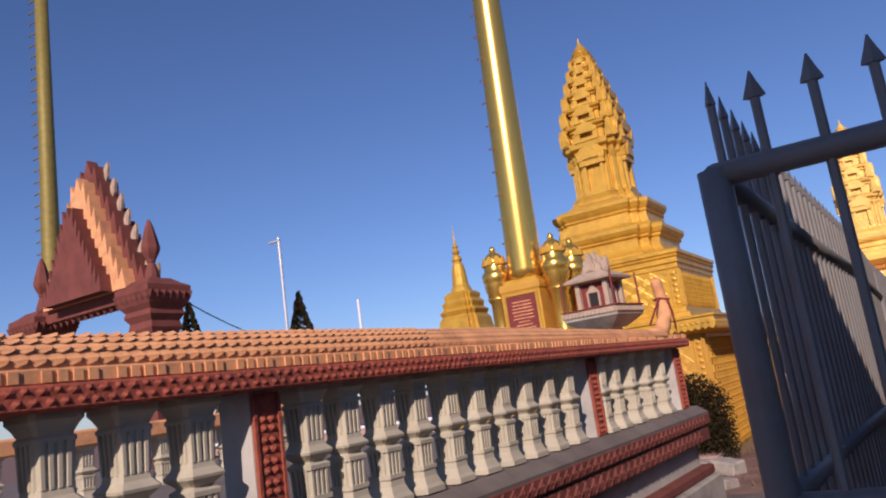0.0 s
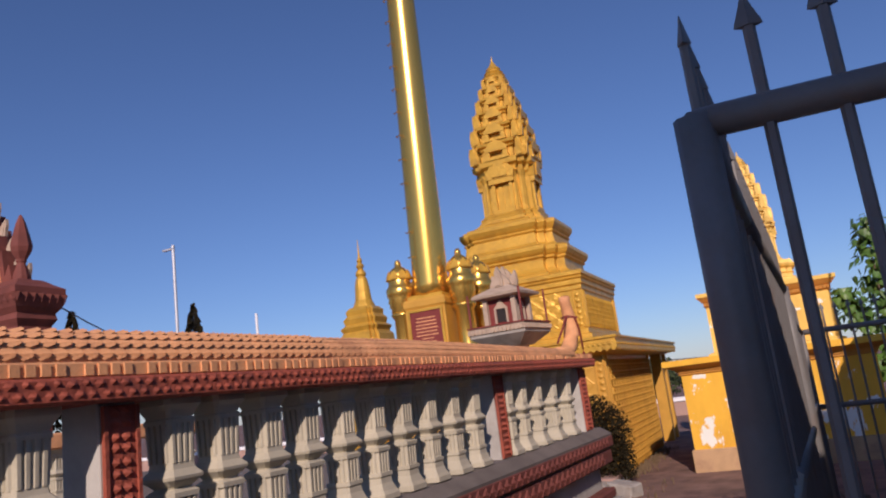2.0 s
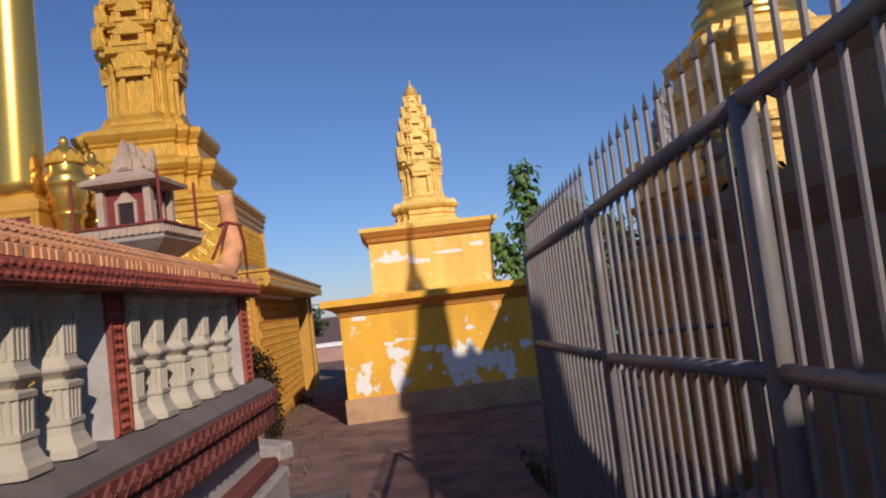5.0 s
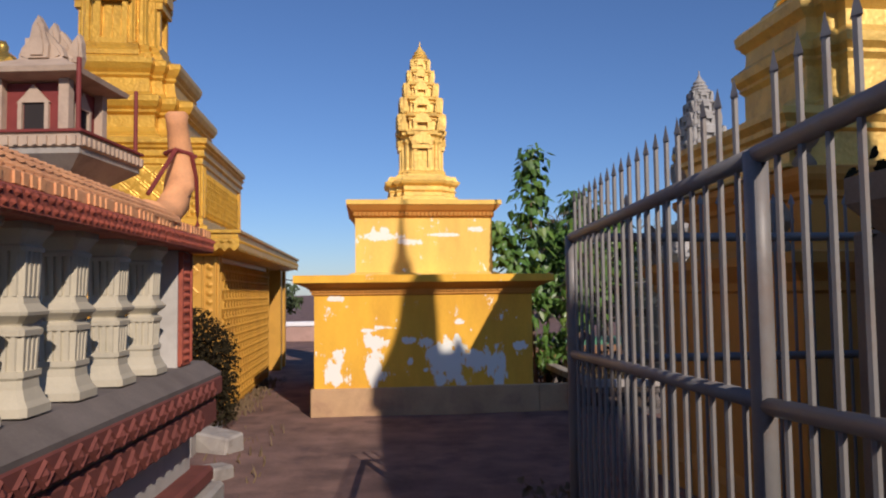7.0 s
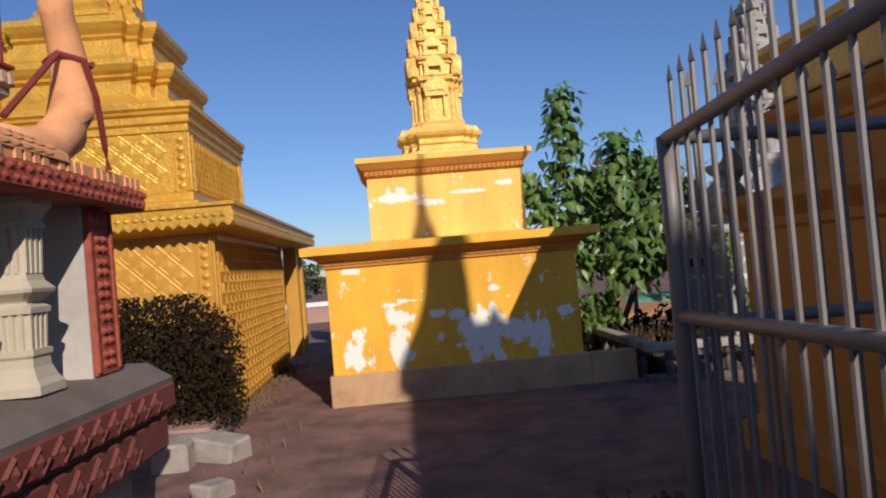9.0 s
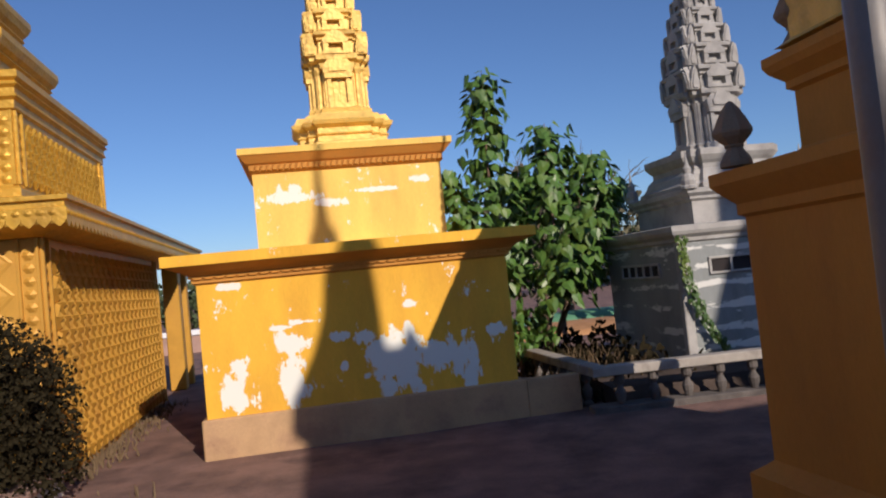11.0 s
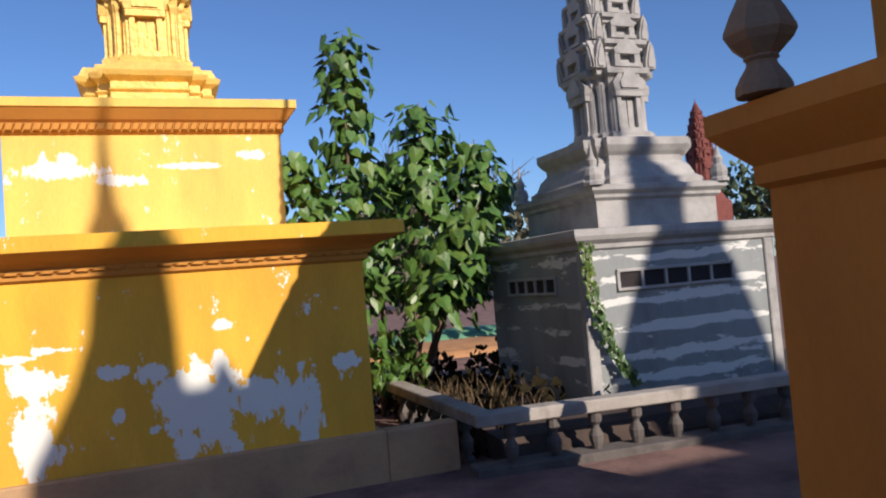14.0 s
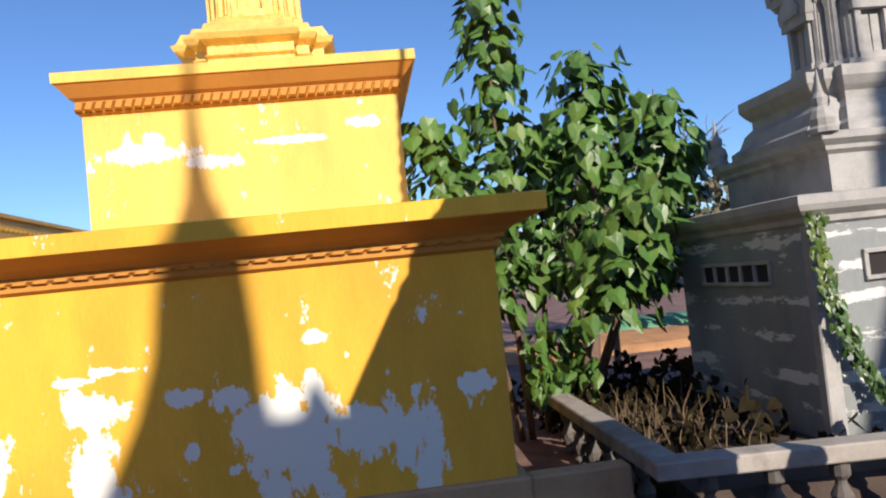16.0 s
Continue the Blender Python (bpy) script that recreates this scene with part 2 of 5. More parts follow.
def peeling(name, colour, under, blobs, shade, rough_edge=0.2, wide=(1.35, 1.35, .75)):
    """Painted render that has come off in ragged patches round the given places (x, z, half width, half height)."""
    m = mat(name, colour, 0.75, 0, 0.17, 3.0, 60, 0.25, shade, 0.5, 1.6, (1, 1, 0.3))
    n, l = m.node_tree.nodes, m.node_tree.links
    b = n["Principled BSDF"]
    old = b.inputs["Base Color"].links[0].from_socket
    geo = n.new("ShaderNodeNewGeometry")
    mp = n.new("ShaderNodeMapping")
    mp.inputs["Scale"].default_value = wide
    l.new(geo.outputs["Position"], mp.inputs[0])
    n1 = n.new("ShaderNodeTexNoise")
    n1.inputs["Scale"].default_value, n1.inputs["Detail"].default_value, n1.inputs["Roughness"].default_value = 4.0, 9, 0.72
    l.new(mp.outputs[0], n1.inputs["Vector"])
    flat = n.new("ShaderNodeVectorMath")
    flat.operation = "MULTIPLY"
    flat.inputs[1].default_value = (1, 0, 1)
    l.new(geo.outputs["Position"], flat.inputs[0])
    last = None
    for x, z, rx, rz in blobs:
        sub = n.new("ShaderNodeVectorMath")
        sub.operation = "SUBTRACT"
        sub.inputs[1].default_value = (x, 0, z)
        l.new(flat.outputs[0], sub.inputs[0])
        div = n.new("ShaderNodeVectorMath")
        div.operation = "MULTIPLY"
        div.inputs[1].default_value = (1 / rx, 0, 1 / rz)
        l.new(sub.outputs[0], div.inputs[0])
        ln = n.new("ShaderNodeVectorMath")
        ln.operation = "LENGTH"
        l.new(div.outputs[0], ln.inputs[0])
        if last is None:
            last = ln.outputs["Value"]
        else:
            mn = n.new("ShaderNodeMath")
            mn.operation = "MINIMUM"
            l.new(last, mn.inputs[0])
            l.new(ln.outputs["Value"], mn.inputs[1])
            last = mn.outputs[0]
    cl = n.new("ShaderNodeMath")
    cl.operation = "MINIMUM"
    cl.inputs[1].default_value = 1.55
    l.new(last, cl.inputs[0])
    ad = n.new("ShaderNodeMath")
    ad.operation = "MULTIPLY_ADD"
    ad.inputs[1].default_value = -rough_edge
    l.new(cl.outputs[0], ad.inputs[0])
    l.new(n1.outputs[0], ad.inputs[2])
    st = n.new("ShaderNodeMapRange")
    st.inputs[1].default_value, st.inputs[2].default_value = 0.5 - rough_edge, 0.52 - rough_edge
    l.new(ad.outputs[0], st.inputs[0])
    mx = n.new("ShaderNodeMix")
    mx.data_type = "RGBA"
    l.new(st.outputs[0], mx.inputs[0])
    l.new(old, mx.inputs[6])
    mx.inputs[7].default_value = (*under, 1)
    l.new(mx.outputs[2], b.inputs["Base Color"])
    return m


YELLOW = peeling("yellow_limewash", (0.83, 0.45, 0.04), (0.80, 0.80, 0.72),
                 [(-.47, .66, .17, .2), (-.42, 1.03, .22, .08), (-.97, .82, .09, .14), (.62, .74, .28, .3), (1.0, .78, .3, .17), (1.33, .72, .17, .2), (.48, .5, .14, .14), (.02, 1.05, .12, .05), (.05, .75, .05, .06), (1.68, .95, .12, .05), (-.3, 1.24, .13, .03), (.78, 1.3, .08, .04), (-1.0, 1.66, .12, .03), (-.55, 1.2, .1, .02), (.3, 1.02, .1, .06), (.75, .95, .06, .2), (-1.05, .62, .1, .18), (.28, .62, .05, .04), (1.35, .5, .06, .2)],
                 (0.62, 0.29, 0.03))
PALE_YELLOW = peeling("pale_yellow_limewash", (0.82, 0.54, 0.12), (0.84, 0.80, 0.72), [(-.3, 2.64, .3, .07), (.16, 2.55, .22, .05), (1.2, 2.75, .15, .04), (.7, 2.66, .3, .025), (-.25, 2.72, .1, .07)], (0.62, 0.36, 0.08))
PLINTH = mat("worn_plinth", (0.50, 0.32, 0.17), 0.9, 0, 0.2, 5, 70, 0.3, (0.24, 0.13, 0.09), 0.6, 2.5)
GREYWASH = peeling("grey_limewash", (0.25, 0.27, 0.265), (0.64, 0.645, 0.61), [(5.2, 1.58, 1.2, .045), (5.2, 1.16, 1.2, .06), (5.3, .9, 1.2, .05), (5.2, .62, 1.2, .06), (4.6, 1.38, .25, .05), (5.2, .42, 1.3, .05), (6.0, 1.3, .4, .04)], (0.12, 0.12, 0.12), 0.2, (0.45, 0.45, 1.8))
EARTH = mat("dusty_concrete", (0.21, 0.125, 0.10), 0.95, 0, 0.45, 2.2, 55, 0.7, (0.075, 0.045, 0.042), 0.8, 1.3)

xs = [-900, -300, -100, -45, -25] + [-16 + 0.8 * i for i in range(40)] + [18, 30, 60, 150, 400, 900]
ys = [-900, -300, -100, -40, -20] + [-12 + 0.8 * i for i in range(45)] + [26, 34, 50, 90, 200, 500, 900]
verts, faces = [], []
for y in ys:
    for x in xs:
        near = 1 if -6 < x < 10 and -6 < y < 20 else 0
        verts.append((x, y, ground_z(y) + near * 0.025 * (noise.noise((x * 0.7, y * 0.7, 3)) - 0.3)))
for j in range(len(ys) - 1):
    for i in range(len(xs) - 1):
        a = j * len(xs) + i
        faces.append((a, a + 1, a + 1 + len(xs), a + len(xs)))
ground = raw("ground", verts, faces, EARTH, smooth=True)
tagged(ground, "dusty worn concrete and earth ground of the temple yard", "ground", kind="structure")


# ---- the yellow tomb ----
def rope(bm, x0, x1, y, z, r, n, axis="x"):
    """A moulding of short slanting twists."""
    step = (x1 - x0) / n
    for i in range(n):
        c = x0 + step * (i + .5)
        pts = [(-.62, -.9), (.25, -1), (.62, .9), (-.25, 1)]
        vs = []
        for off in (0.0, r):
            for a, b in pts:
                k = 1 if off == 0 else .72
                p = (c + a * step * k, y - off, z + b * r * k) if axis == "x" else (y + off, c + a * step * k, z + b * r * k)
                vs.append(bm.verts.new(p))
        for a, b, c2, d in ((4, 5, 6, 7), (0, 1, 5, 4), (1, 2, 6, 5), (2, 3, 7, 6), (3, 0, 4, 7)):
            bm.faces.new((vs[a], vs[b], vs[c2], vs[d]))


def antefix(w, h, d):
    bm = B()
    extrude_outline(bm, leafshape(w, h), -d / 2, d / 2, "y")
    extrude_outline(bm, [(x * .6, z * .75 + h * .06) for x, z in leafshape(w, h)], -d / 2 - 0.25 * d, -d / 2, "y")
    return bm


def prang(parent, material, cx, cy, z0, half, height, tiers=5, shaft=0.33, lotus=None, taper=0.74):
    """A corncob tower: stepped plan, shaft with false doors, diminishing tiers with flame leaves, and a lotus bud."""
    plan = redent()
    sh = height * shaft
    bm = B()
    loft(bm, plan, [(half * 1.12, z0), (half * 1.12, z0 + .05 * sh), (half * 1.04, z0 + .09 * sh), (half * 1.06, z0 + .13 * sh), (half * .86, z0 + .18 * sh), (half * .83, z0 + .76 * sh), (half * .92, z0 + .8 * sh), (half * .95, z0 + .88 * sh), (half * 1.1, z0 + .92 * sh), (half * 1.12, z0 + sh)], cx, cy)
    part("shaft", bm, material, parent)
    col_me = mesh_of(loft(B(), ring(6), [(half * .13, .14 * sh), (half * .085, .22 * sh), (half * .08, .7 * sh), (half * .13, .8 * sh)]), "colonnette", material)
    w = half * .38
    pieces = {"door_sill": (-w, w, -half * 1.02, -half * .8, .14 * sh, .2 * sh), "door_jamb": (-w * .17, w * .17, -half * .99, -half * .8, .2 * sh, .62 * sh),
              "door_leaf": (-w * .23, w * .23, -half * .88, -half * .8, .2 * sh, .58 * sh), "door_lintel": (-w * 1.2, w * 1.2, -half * 1.06, -half * .8, .62 * sh, .7 * sh)}
    meshes = {nm: mesh_of(box(B(), *bb), nm, material) for nm, bb in pieces.items()}
    for k in range(4):
        c, s = (1, 0, -1, 0)[k], (0, 1, 0, -1)[k]
        for t in (-.76, -.5, .5, .76):
            dd = 1.0 if abs(t) < .6 else .82
            shared("colonnette", col_me, parent, Matrix.Translation((cx + (dd * c - t * s) * half * .84, cy + (dd * s + t * c) * half * .84, z0)))
        rz = Matrix.Translation((cx, cy, 0)) @ Matrix.Rotation(k * math.pi / 2, 4, "Z")
        for nm, offs in (("door_sill", (0,)), ("door_jamb", (-.83, .83)), ("door_leaf", (-.28, .28)), ("door_lintel", (0,))):
            for o in offs:
                shared(nm, meshes[nm], parent, rz @ Matrix.Translation((o * w, 0, z0)))
        bm = antefix(w * 2.5, sh * .36, half * .2)
        bm.transform(rz @ Matrix.Translation((0, -half * .98, z0 + .7 * sh)))
        part("pediment", bm, material, parent)
    zs = z0 + sh
    total = height * (0.86 - shaft)
    weights = [1 - 0.09 * i for i in range(tiers)]
    leaf_mesh, niche_mesh = None, None
    for i in range(tiers):
        h = total * weights[i] / sum(weights)
        t = max((zs - z0 - sh) / total, 0)
        w = half * (1.08 - taper * t ** 1.35)
        bm = B()
        loft(bm, plan, [(w * .9, zs), (w * .86, zs + .1 * h), (w * .84, zs + .55 * h), (w * .92, zs + .62 * h), (w * .9, zs + .7 * h), (w * 1.02, zs + .78 * h), (w * 1.04, zs + .9 * h), (w * .9, zs + h)], cx, cy)
        part("tier", bm, material, parent)
        me = mesh_of(antefix(w * .28, h * .95, w * .16), "antefix", material)
        bm = B()
        box(bm, -w * .42, w * .42, -w * .12, w * .2, 0, h * .12)
        box(bm, -w * .38, -w * .22, -w * .08, w * .2, h * .12, h * .46)
        box(bm, w * .22, w * .38, -w * .08, w * .2, h * .12, h * .46)
        extrude_outline(bm, [(x * w * .74, h * .44 + z * h * .54) for x, z in leafshape(1, 1)], -w * .1, w * .1, "y")
        nm = mesh_of(bm, "niche", material)
        for k in range(4):
            rz = Matrix.Rotation(k * math.pi / 2, 4, "Z")
            shared("niche", nm, parent, Matrix.Translation((cx, cy, zs)) @ rz @ Matrix.Translation((0, -w * .95, 0)))
            for sx in (-.76, .76):
                dd = -.86
                shared("antefix", me, parent, Matrix.Translation((cx, cy, zs + 0.0 * h)) @ rz @ Matrix.Translation((sx * w, dd * w, 0)) @ Matrix.Rotation(radians(5), 4, "X"))
        zs += h
    r = half * .40
    top = z0 + height
    hh = top - zs
    bm = B()
    loft(bm, ring(12), [(r, zs), (r * 1.1, zs + .08 * hh), (r * .8, zs + .16 * hh), (r * .92, zs + .24 * hh), (r * .62, zs + .34 * hh), (r * .7, zs + .42 * hh), (r * .4, zs + .55 * hh), (r * .3, zs + .62 * hh), (r * .1, zs + .78 * hh), (.008, top)], cx, cy)
    part("lotus_bud", bm, lotus or material, parent, smooth=False)


tomb = thing("tomb", "yellow limewashed family tomb with peeling render, on a worn plinth", "tomb", pose(.275, 12.75, 0))


def local(bm, origin):
    bm.transform(Matrix.Translation(-Vector(origin)))
    return bm


TO = (.275, 12.75, 0)
bm = box(B(), -1.36, 1.93, 12.69, 17.2, -.1, .385, 0.012)
box(bm, 1.93, 2.52, 12.69, 12.84, -.1, .38, 0.012)
part("plinth", local(bm, TO), PLINTH, tomb, "stained unpainted plinth")
bm = box(B(), -1.31, 1.86, 12.75, 17.0, .37, 1.86)
part("lower_wall", local(bm, TO), YELLOW, tomb)
bm = B()
rect(bm, 1.585, 2.125, [(.0, 1.70), (.035, 1.72), (.035, 1.755), (.06, 1.77), (.06, 1.79), (.12, 1.83), (.26, 1.885), (.26, 1.89)], .275, 14.875)
part("lower_cornice", local(bm, TO), ORANGE, tomb, "ochre cornice moulding")
bm = B()
rope(bm, -1.33, 1.88, 12.71, 1.772, .022, 30)
part("rope_moulding", local(bm, TO), ORANGE, tomb)
bm = B()
rect(bm, 1.585, 2.125, [(.26, 1.888), (.275, 1.89), (.275, 1.99), (.262, 1.995)], .275, 14.875)
part("lower_slab", local(bm, TO), YELLOW, tomb)
UC = (.366, 14.86)
bm = B()
rect(bm, 1.1, 1.06, [(.10, 1.99), (.10, 2.04), (.0, 2.07), (0, 2.95)], *UC)
part("upper_wall", local(bm, TO), PALE_YELLOW, tomb)
bm = B()
rect(bm, 1.1, 1.06, [(0, 2.93), (.03, 2.95), (.03, 3.03), (.06, 3.05), (.13, 3.14)], *UC)
part("upper_cornice", local(bm, TO), ORANGE, tomb, "ochre cornice moulding")
bm = B()
rope(bm, -.76, 1.49, 13.765, 2.99, .035, 34)
part("rope_moulding", local(bm, TO), ORANGE, tomb)
bm = B()
rect(bm, 1.1, 1.06, [(.125, 3.138), (.14, 3.14), (.14, 3.21), (.13, 3.215)], *UC)
part("upper_slab", local(bm, TO), PALE_YELLOW, tomb)
bm = B()
SP = (.40, 14.8)
loft(bm, redent(.6, .8), [(.60, 3.21), (.60, 3.34), (.55, 3.36), (.55, 3.42), (.58, 3.44), (.55, 3.46), (.55, 3.52), (.62, 3.56), (.64, 3.60), (.6, 3.62), (.56, 3.70)], *SP)
part("spire_base", local(bm, TO), PALE_GOLD, tomb)
prang(tomb, PALE_GOLD, SP[0] - TO[0], SP[1] - TO[1], 3.70, .38, 2.45, 5, .32, taper=0.8)

# ---- gold tower on its pavilion ----
TW = (-4.65, 14.85)
tower = thing("gold_tower", "gold painted temple tower on a square tiled pavilion", "tower", pose(*TW, 0))
bm = box(B(), -2.03, 2.03, -2.35, 3.0, 0, 2.34)
part("pavilion_wall", bm, GOLD_WALL, tower)
bm = B()
rect(bm, 2.03, 4.05, [(.06, 2.28), (.10, 2.30), (.34, 2.36), (.34, 2.40), (.36, 2.41), (.36, 2.50), (.34, 2.51), (.34, 2.56), (.38, 2.57), (.38, 2.61), (.3, 2.62)], 0, 1.7)
part("pavilion_eave", bm, GOLD, tower)
bm = B()
rect(bm, 1.66, 1.66, [(.12, 2.60), (.12, 2.75), (.04, 2.78), (.04, 2.86), (0, 2.9), (0, 3.66), (.03, 3.68), (.03, 3.76), (.07, 3.79), (.05, 3.83), (.05, 3.88), (.09, 3.91), (.06, 3.95), (.1, 3.98), (.1, 4.05), (.0, 4.08)])
part("lower_stage", bm, GOLD, tower)
bm = B()
loft(bm, redent(.7, .85), [(1.43, 4.07), (1.43, 4.15), (1.34, 4.2), (1.29, 4.25), (1.25, 4.32), (1.25, 4.5), (1.31, 4.54), (1.29, 4.58), (1.34, 4.62), (1.38, 4.7), (1.38, 4.78), (1.29, 4.82), (1.12, 4.86), (1.07, 4.92), (1.03, 5.14), (1.07, 5.18), (1.05, 5.22), (1.10, 5.28), (1.14, 5.36), (1.14, 5.44), (1.01, 5.48), (0.85, 5.52), (0.81, 5.6)])
part("upper_stage", bm, GOLD, tower)
prang(tower, GOLD, .05, -.1, 5.58, .66, 4.3, 6, .34, taper=0.78)

# ---- terrace with the naga balustrade ----
BAL = pose(-2.069, .576, 0, 0, 0, -2.95)
terrace = thing("terrace", "raised temple terrace with a white wall and red mouldings", "terrace", BAL, kind="structure")
U0, U1 = -7.0, 6.08
bm = box(B(), -12, .12, U0, U1, -.3, 1.0)
part("retaining_wall", bm, TERRACE_WHITE, terrace, "white plastered wall")
part("plinth_course", box(B(), -12, .30, U0, U1 + .12, -.3, .60, .02), CEMENT, terrace, "grey cement plinth")
part("plinth_band", box(B(), -12, .24, U0, U1 + .1, .60, .70, .02), GATE_RED, terrace, "faded red painted band")
part("step", box(B(), -12, .72, U0, U1 + .55, -.3, .28, .02), STAINED, terrace, "dark stained step")
bm = B()
box(bm, -12, .243, U0, U1 + .14, .955, 1.098, .012)
part("lower_band", bm, GATE_RED, terrace, "red moulded band")
bm = box(B(), -12, .225, U0, U1 + .12, 1.097, 1.122)
part("groove", bm, DARK_STONE, terrace)
bm = box(B(), -12, .264, U0, U1 + .2, 1.12, 1.235, .012)
part("upper_band", bm, GATE_RED, terrace, "red moulded band")
bm = B()
extrude_outline(bm, [(-12, 1.2), (.252, 1.2), (.258, 1.255), (.15, 1.325), (-.2, 1.34), (-12, 1.34)], U0, U1 + .19, "y")
part("ledge", bm, LEDGE, terrace, "dusty sloping cement ledge")

bal = thing("balustrade", "naga balustrade with pale fluted balusters and red carved posts", "balustrade", BAL)


def chamfer(k=.72):
    return [(1, -k), (1, k), (k, 1), (-k, 1), (-1, k), (-1, -k), (-k, -1), (k, -1)]


def fluted(n=4, deep=.12):
    """Plan of a square with flutes on its four sides."""
    out = []
    for k in range(4):
        cc, ss = (1, 0, -1, 0)[k], (0, 1, 0, -1)[k]
        for i in range(n):
            a, b = -.86 + 1.72 * (i + .12) / n, -.86 + 1.72 * (i + .62) / n
            for x, y in ((1 - deep, a - .02), (1, a + .03), (1, b), (1 - deep, b + .05)):
                out.append((x * cc - y * ss, x * ss + y * cc))
    return out


bm = B()
loft(bm, chamfer(.82), [(.102, 0), (.102, .03), (.088, .05), (.072, .09), (.07, .12), (.077, .13), (.077, .15)])
loft(bm, fluted(), [(.068, .145), (.074, .275)])
loft(bm, chamfer(.82), [(.078, .27), (.08, .29), (.056, .305), (.058, .31), (.092, .34), (.095, .352), (.07, .38), (.064, .41)])
loft(bm, fluted(), [(.07, .405), (.076, .565)])
loft(bm, chamfer(.82), [(.079, .56), (.079, .575), (.07, .585), (.085, .615), (.1, .635), (.1, .662)])
bal_me = mesh_of(bm, "baluster", BALUSTER)
us = [.23, .5, .8, 1.1, 1.43, 1.75, 2.08, 2.42, 2.78, 3.14, 3.82, 4.15, 4.55, 4.99, 5.45] + [-.42 - .3 * i for i in range(12)]
for u in us:
    shared("baluster", bal_me, bal, pose(.05, u, 1.335))


def post(u0, u1, f=.14):
    """A square post whose carved panel stands in the plane f."""
    c = (u0 + u1) / 2
    p = part("post", box(B(), f - .22, f - .018, u0, u1, 1.30, 2.0, .006), TERRACE_WHITE, bal, "white post with a red carved panel")
    bm = box(B(), f - .018, f, u0 + .01, u1 - .01, 1.33, 1.985, .004)
    n = 7
    for i in range(n):
        z = 1.345 + .64 * (i + .5) / n
        # a four-petalled flower with a boss
        for k in range(4):
            a = k * math.pi / 2 + math.pi / 4
            cy, cz = c + .035 * math.cos(a), z + .028 * math.sin(a)
            loft_pts = [bm.verts.new((f - .002, cy + .03 * math.cos(t), cz + .022 * math.sin(t))) for t in [j * math.pi / 3 for j in range(6)]]
            top = bm.verts.new((f + .018, cy, cz))
            for j in range(6):
                bm.faces.new((loft_pts[j], loft_pts[(j + 1) % 6], top))
        for s in (-1, 1):
            box(bm, f - .002, f + .01, c + s * (u1 - u0) * .42 - .008, c + s * (u1 - u0) * .42 + .008, z - .045, z + .045)
    part("carved_panel", bm, RED, p, "dark red carved floral panel")


post(-.17, 0)
post(3.53, 3.71, .11)
post(5.80, 6.02)
post(-4.35, -4.18)
# coping: ornate red fascia, orange fillet
CE = 6.2
part("coping_fascia", box(B(), -.22, .225, U0, CE, 1.995, 2.085, .01), RED, bal, "red carved coping")
bm = B()
n = int((CE - U0) / .11)
for i in range(n):
    c = U0 + .11 * (i + .5)
    for (dy, dz, ry, rz2) in ((0, .02, .03, .02), (-.03, -.015, .026, .018), (.03, -.015, .026, .018), (.055, .025, .02, .016)):
        ps = [bm.verts.new((.223, c + dy + ry * math.cos(t), 2.04 + dz + rz2 * math.sin(t))) for t in [j * math.pi / 3 for j in range(6)]]
        tp = bm.verts.new((.236, c + dy, 2.04 + dz))
        for j in range(6):
            bm.faces.new((ps[j], ps[(j + 1) % 6], tp))
tagged(part("carving", bm, RED, bal), kind="stuff")
bm = box(B(), -.20, .20, U0, CE - .06, 2.085, 2.14, .006)
for i in range(int((CE - U0) / .055)):
    c = U0 + .055 * (i + .5)
    if (i * 7) % 5 != 2:
        box(bm, .2, .208, c - .017, c + .017, 2.092, 2.133)
part("coping_fillet", bm, SCALE, bal, "orange ribbed fillet")


# the naga's scaled body lies along the coping and rears up at its end
def naga_line(u):
    """Height of the axis, the half sizes and the side shift of the body at u."""
    if u < 2.2:
        return 2.15, .175, .135, 0
    t = min((u - 2.2) / 3.3, 1)
    return 2.15 - .015 * t, .175 - .09 * t, .135 - .062 * t, .13 * t ** 1.4


verts, faces = [], []
N, SEG = 240, 14
for i in range(N + 1):
    u = U0 + (5.55 - U0) * i / N
    zc, hx, hz, xc = naga_line(u)
    for k in range(SEG + 1):
        a = math.pi * k / SEG
        verts.append((xc + hx * math.cos(a), u, zc - .012 + hz * math.sin(a) ** .85))
for i in range(N):
    for k in range(SEG):
        a = i * (SEG + 1) + k
        faces.append((a, a + 1, a + SEG + 2, a + SEG + 1))
raw("naga_body", verts, faces, SCALE, bal, True)
verts, faces = [], []
cols = int((5.5 - U0) / .062)
for i in range(cols):
    for k in range(9):
        u = U0 + .062 * (i + (.5 if k % 2 else 0))
        zc, hx, hz, xc = naga_line(u)
        a = math.pi * (k + .6) / 10.2
        da = .14
        lift = .011 * hz / .135 * (1 if u < 1.2 else .75 if u > 2.6 else .45)

        def at(aa, uu, o):
            return (xc + (hx + o) * math.cos(aa), uu, zc - .012 + (hz + o) * max(math.sin(aa), 0) ** .85)
        q = [at(a, u - .034, .0), at(a - da, u, lift * .5), at(a - da * .55, u + .03, lift), at(a, u + .036, lift * 1.5), at(a + da * .55, u + .03, lift), at(a + da, u, lift * .5), at(a - da * .55, u + .036, 0), at(a, u + .046, 0), at(a + da * .55, u + .036, 0)]
        b0 = len(verts)
        verts += q
        faces += [(b0, b0 + 1, b0 + 2, b0 + 3), (b0, b0 + 3, b0 + 4, b0 + 5), (b0 + 2, b0 + 6, b0 + 7, b0 + 3), (b0 + 3, b0 + 7, b0 + 8, b0 + 4)]
tagged(raw("scale_relief", verts, faces, SCALE, bal), kind="stuff")
bm = B()
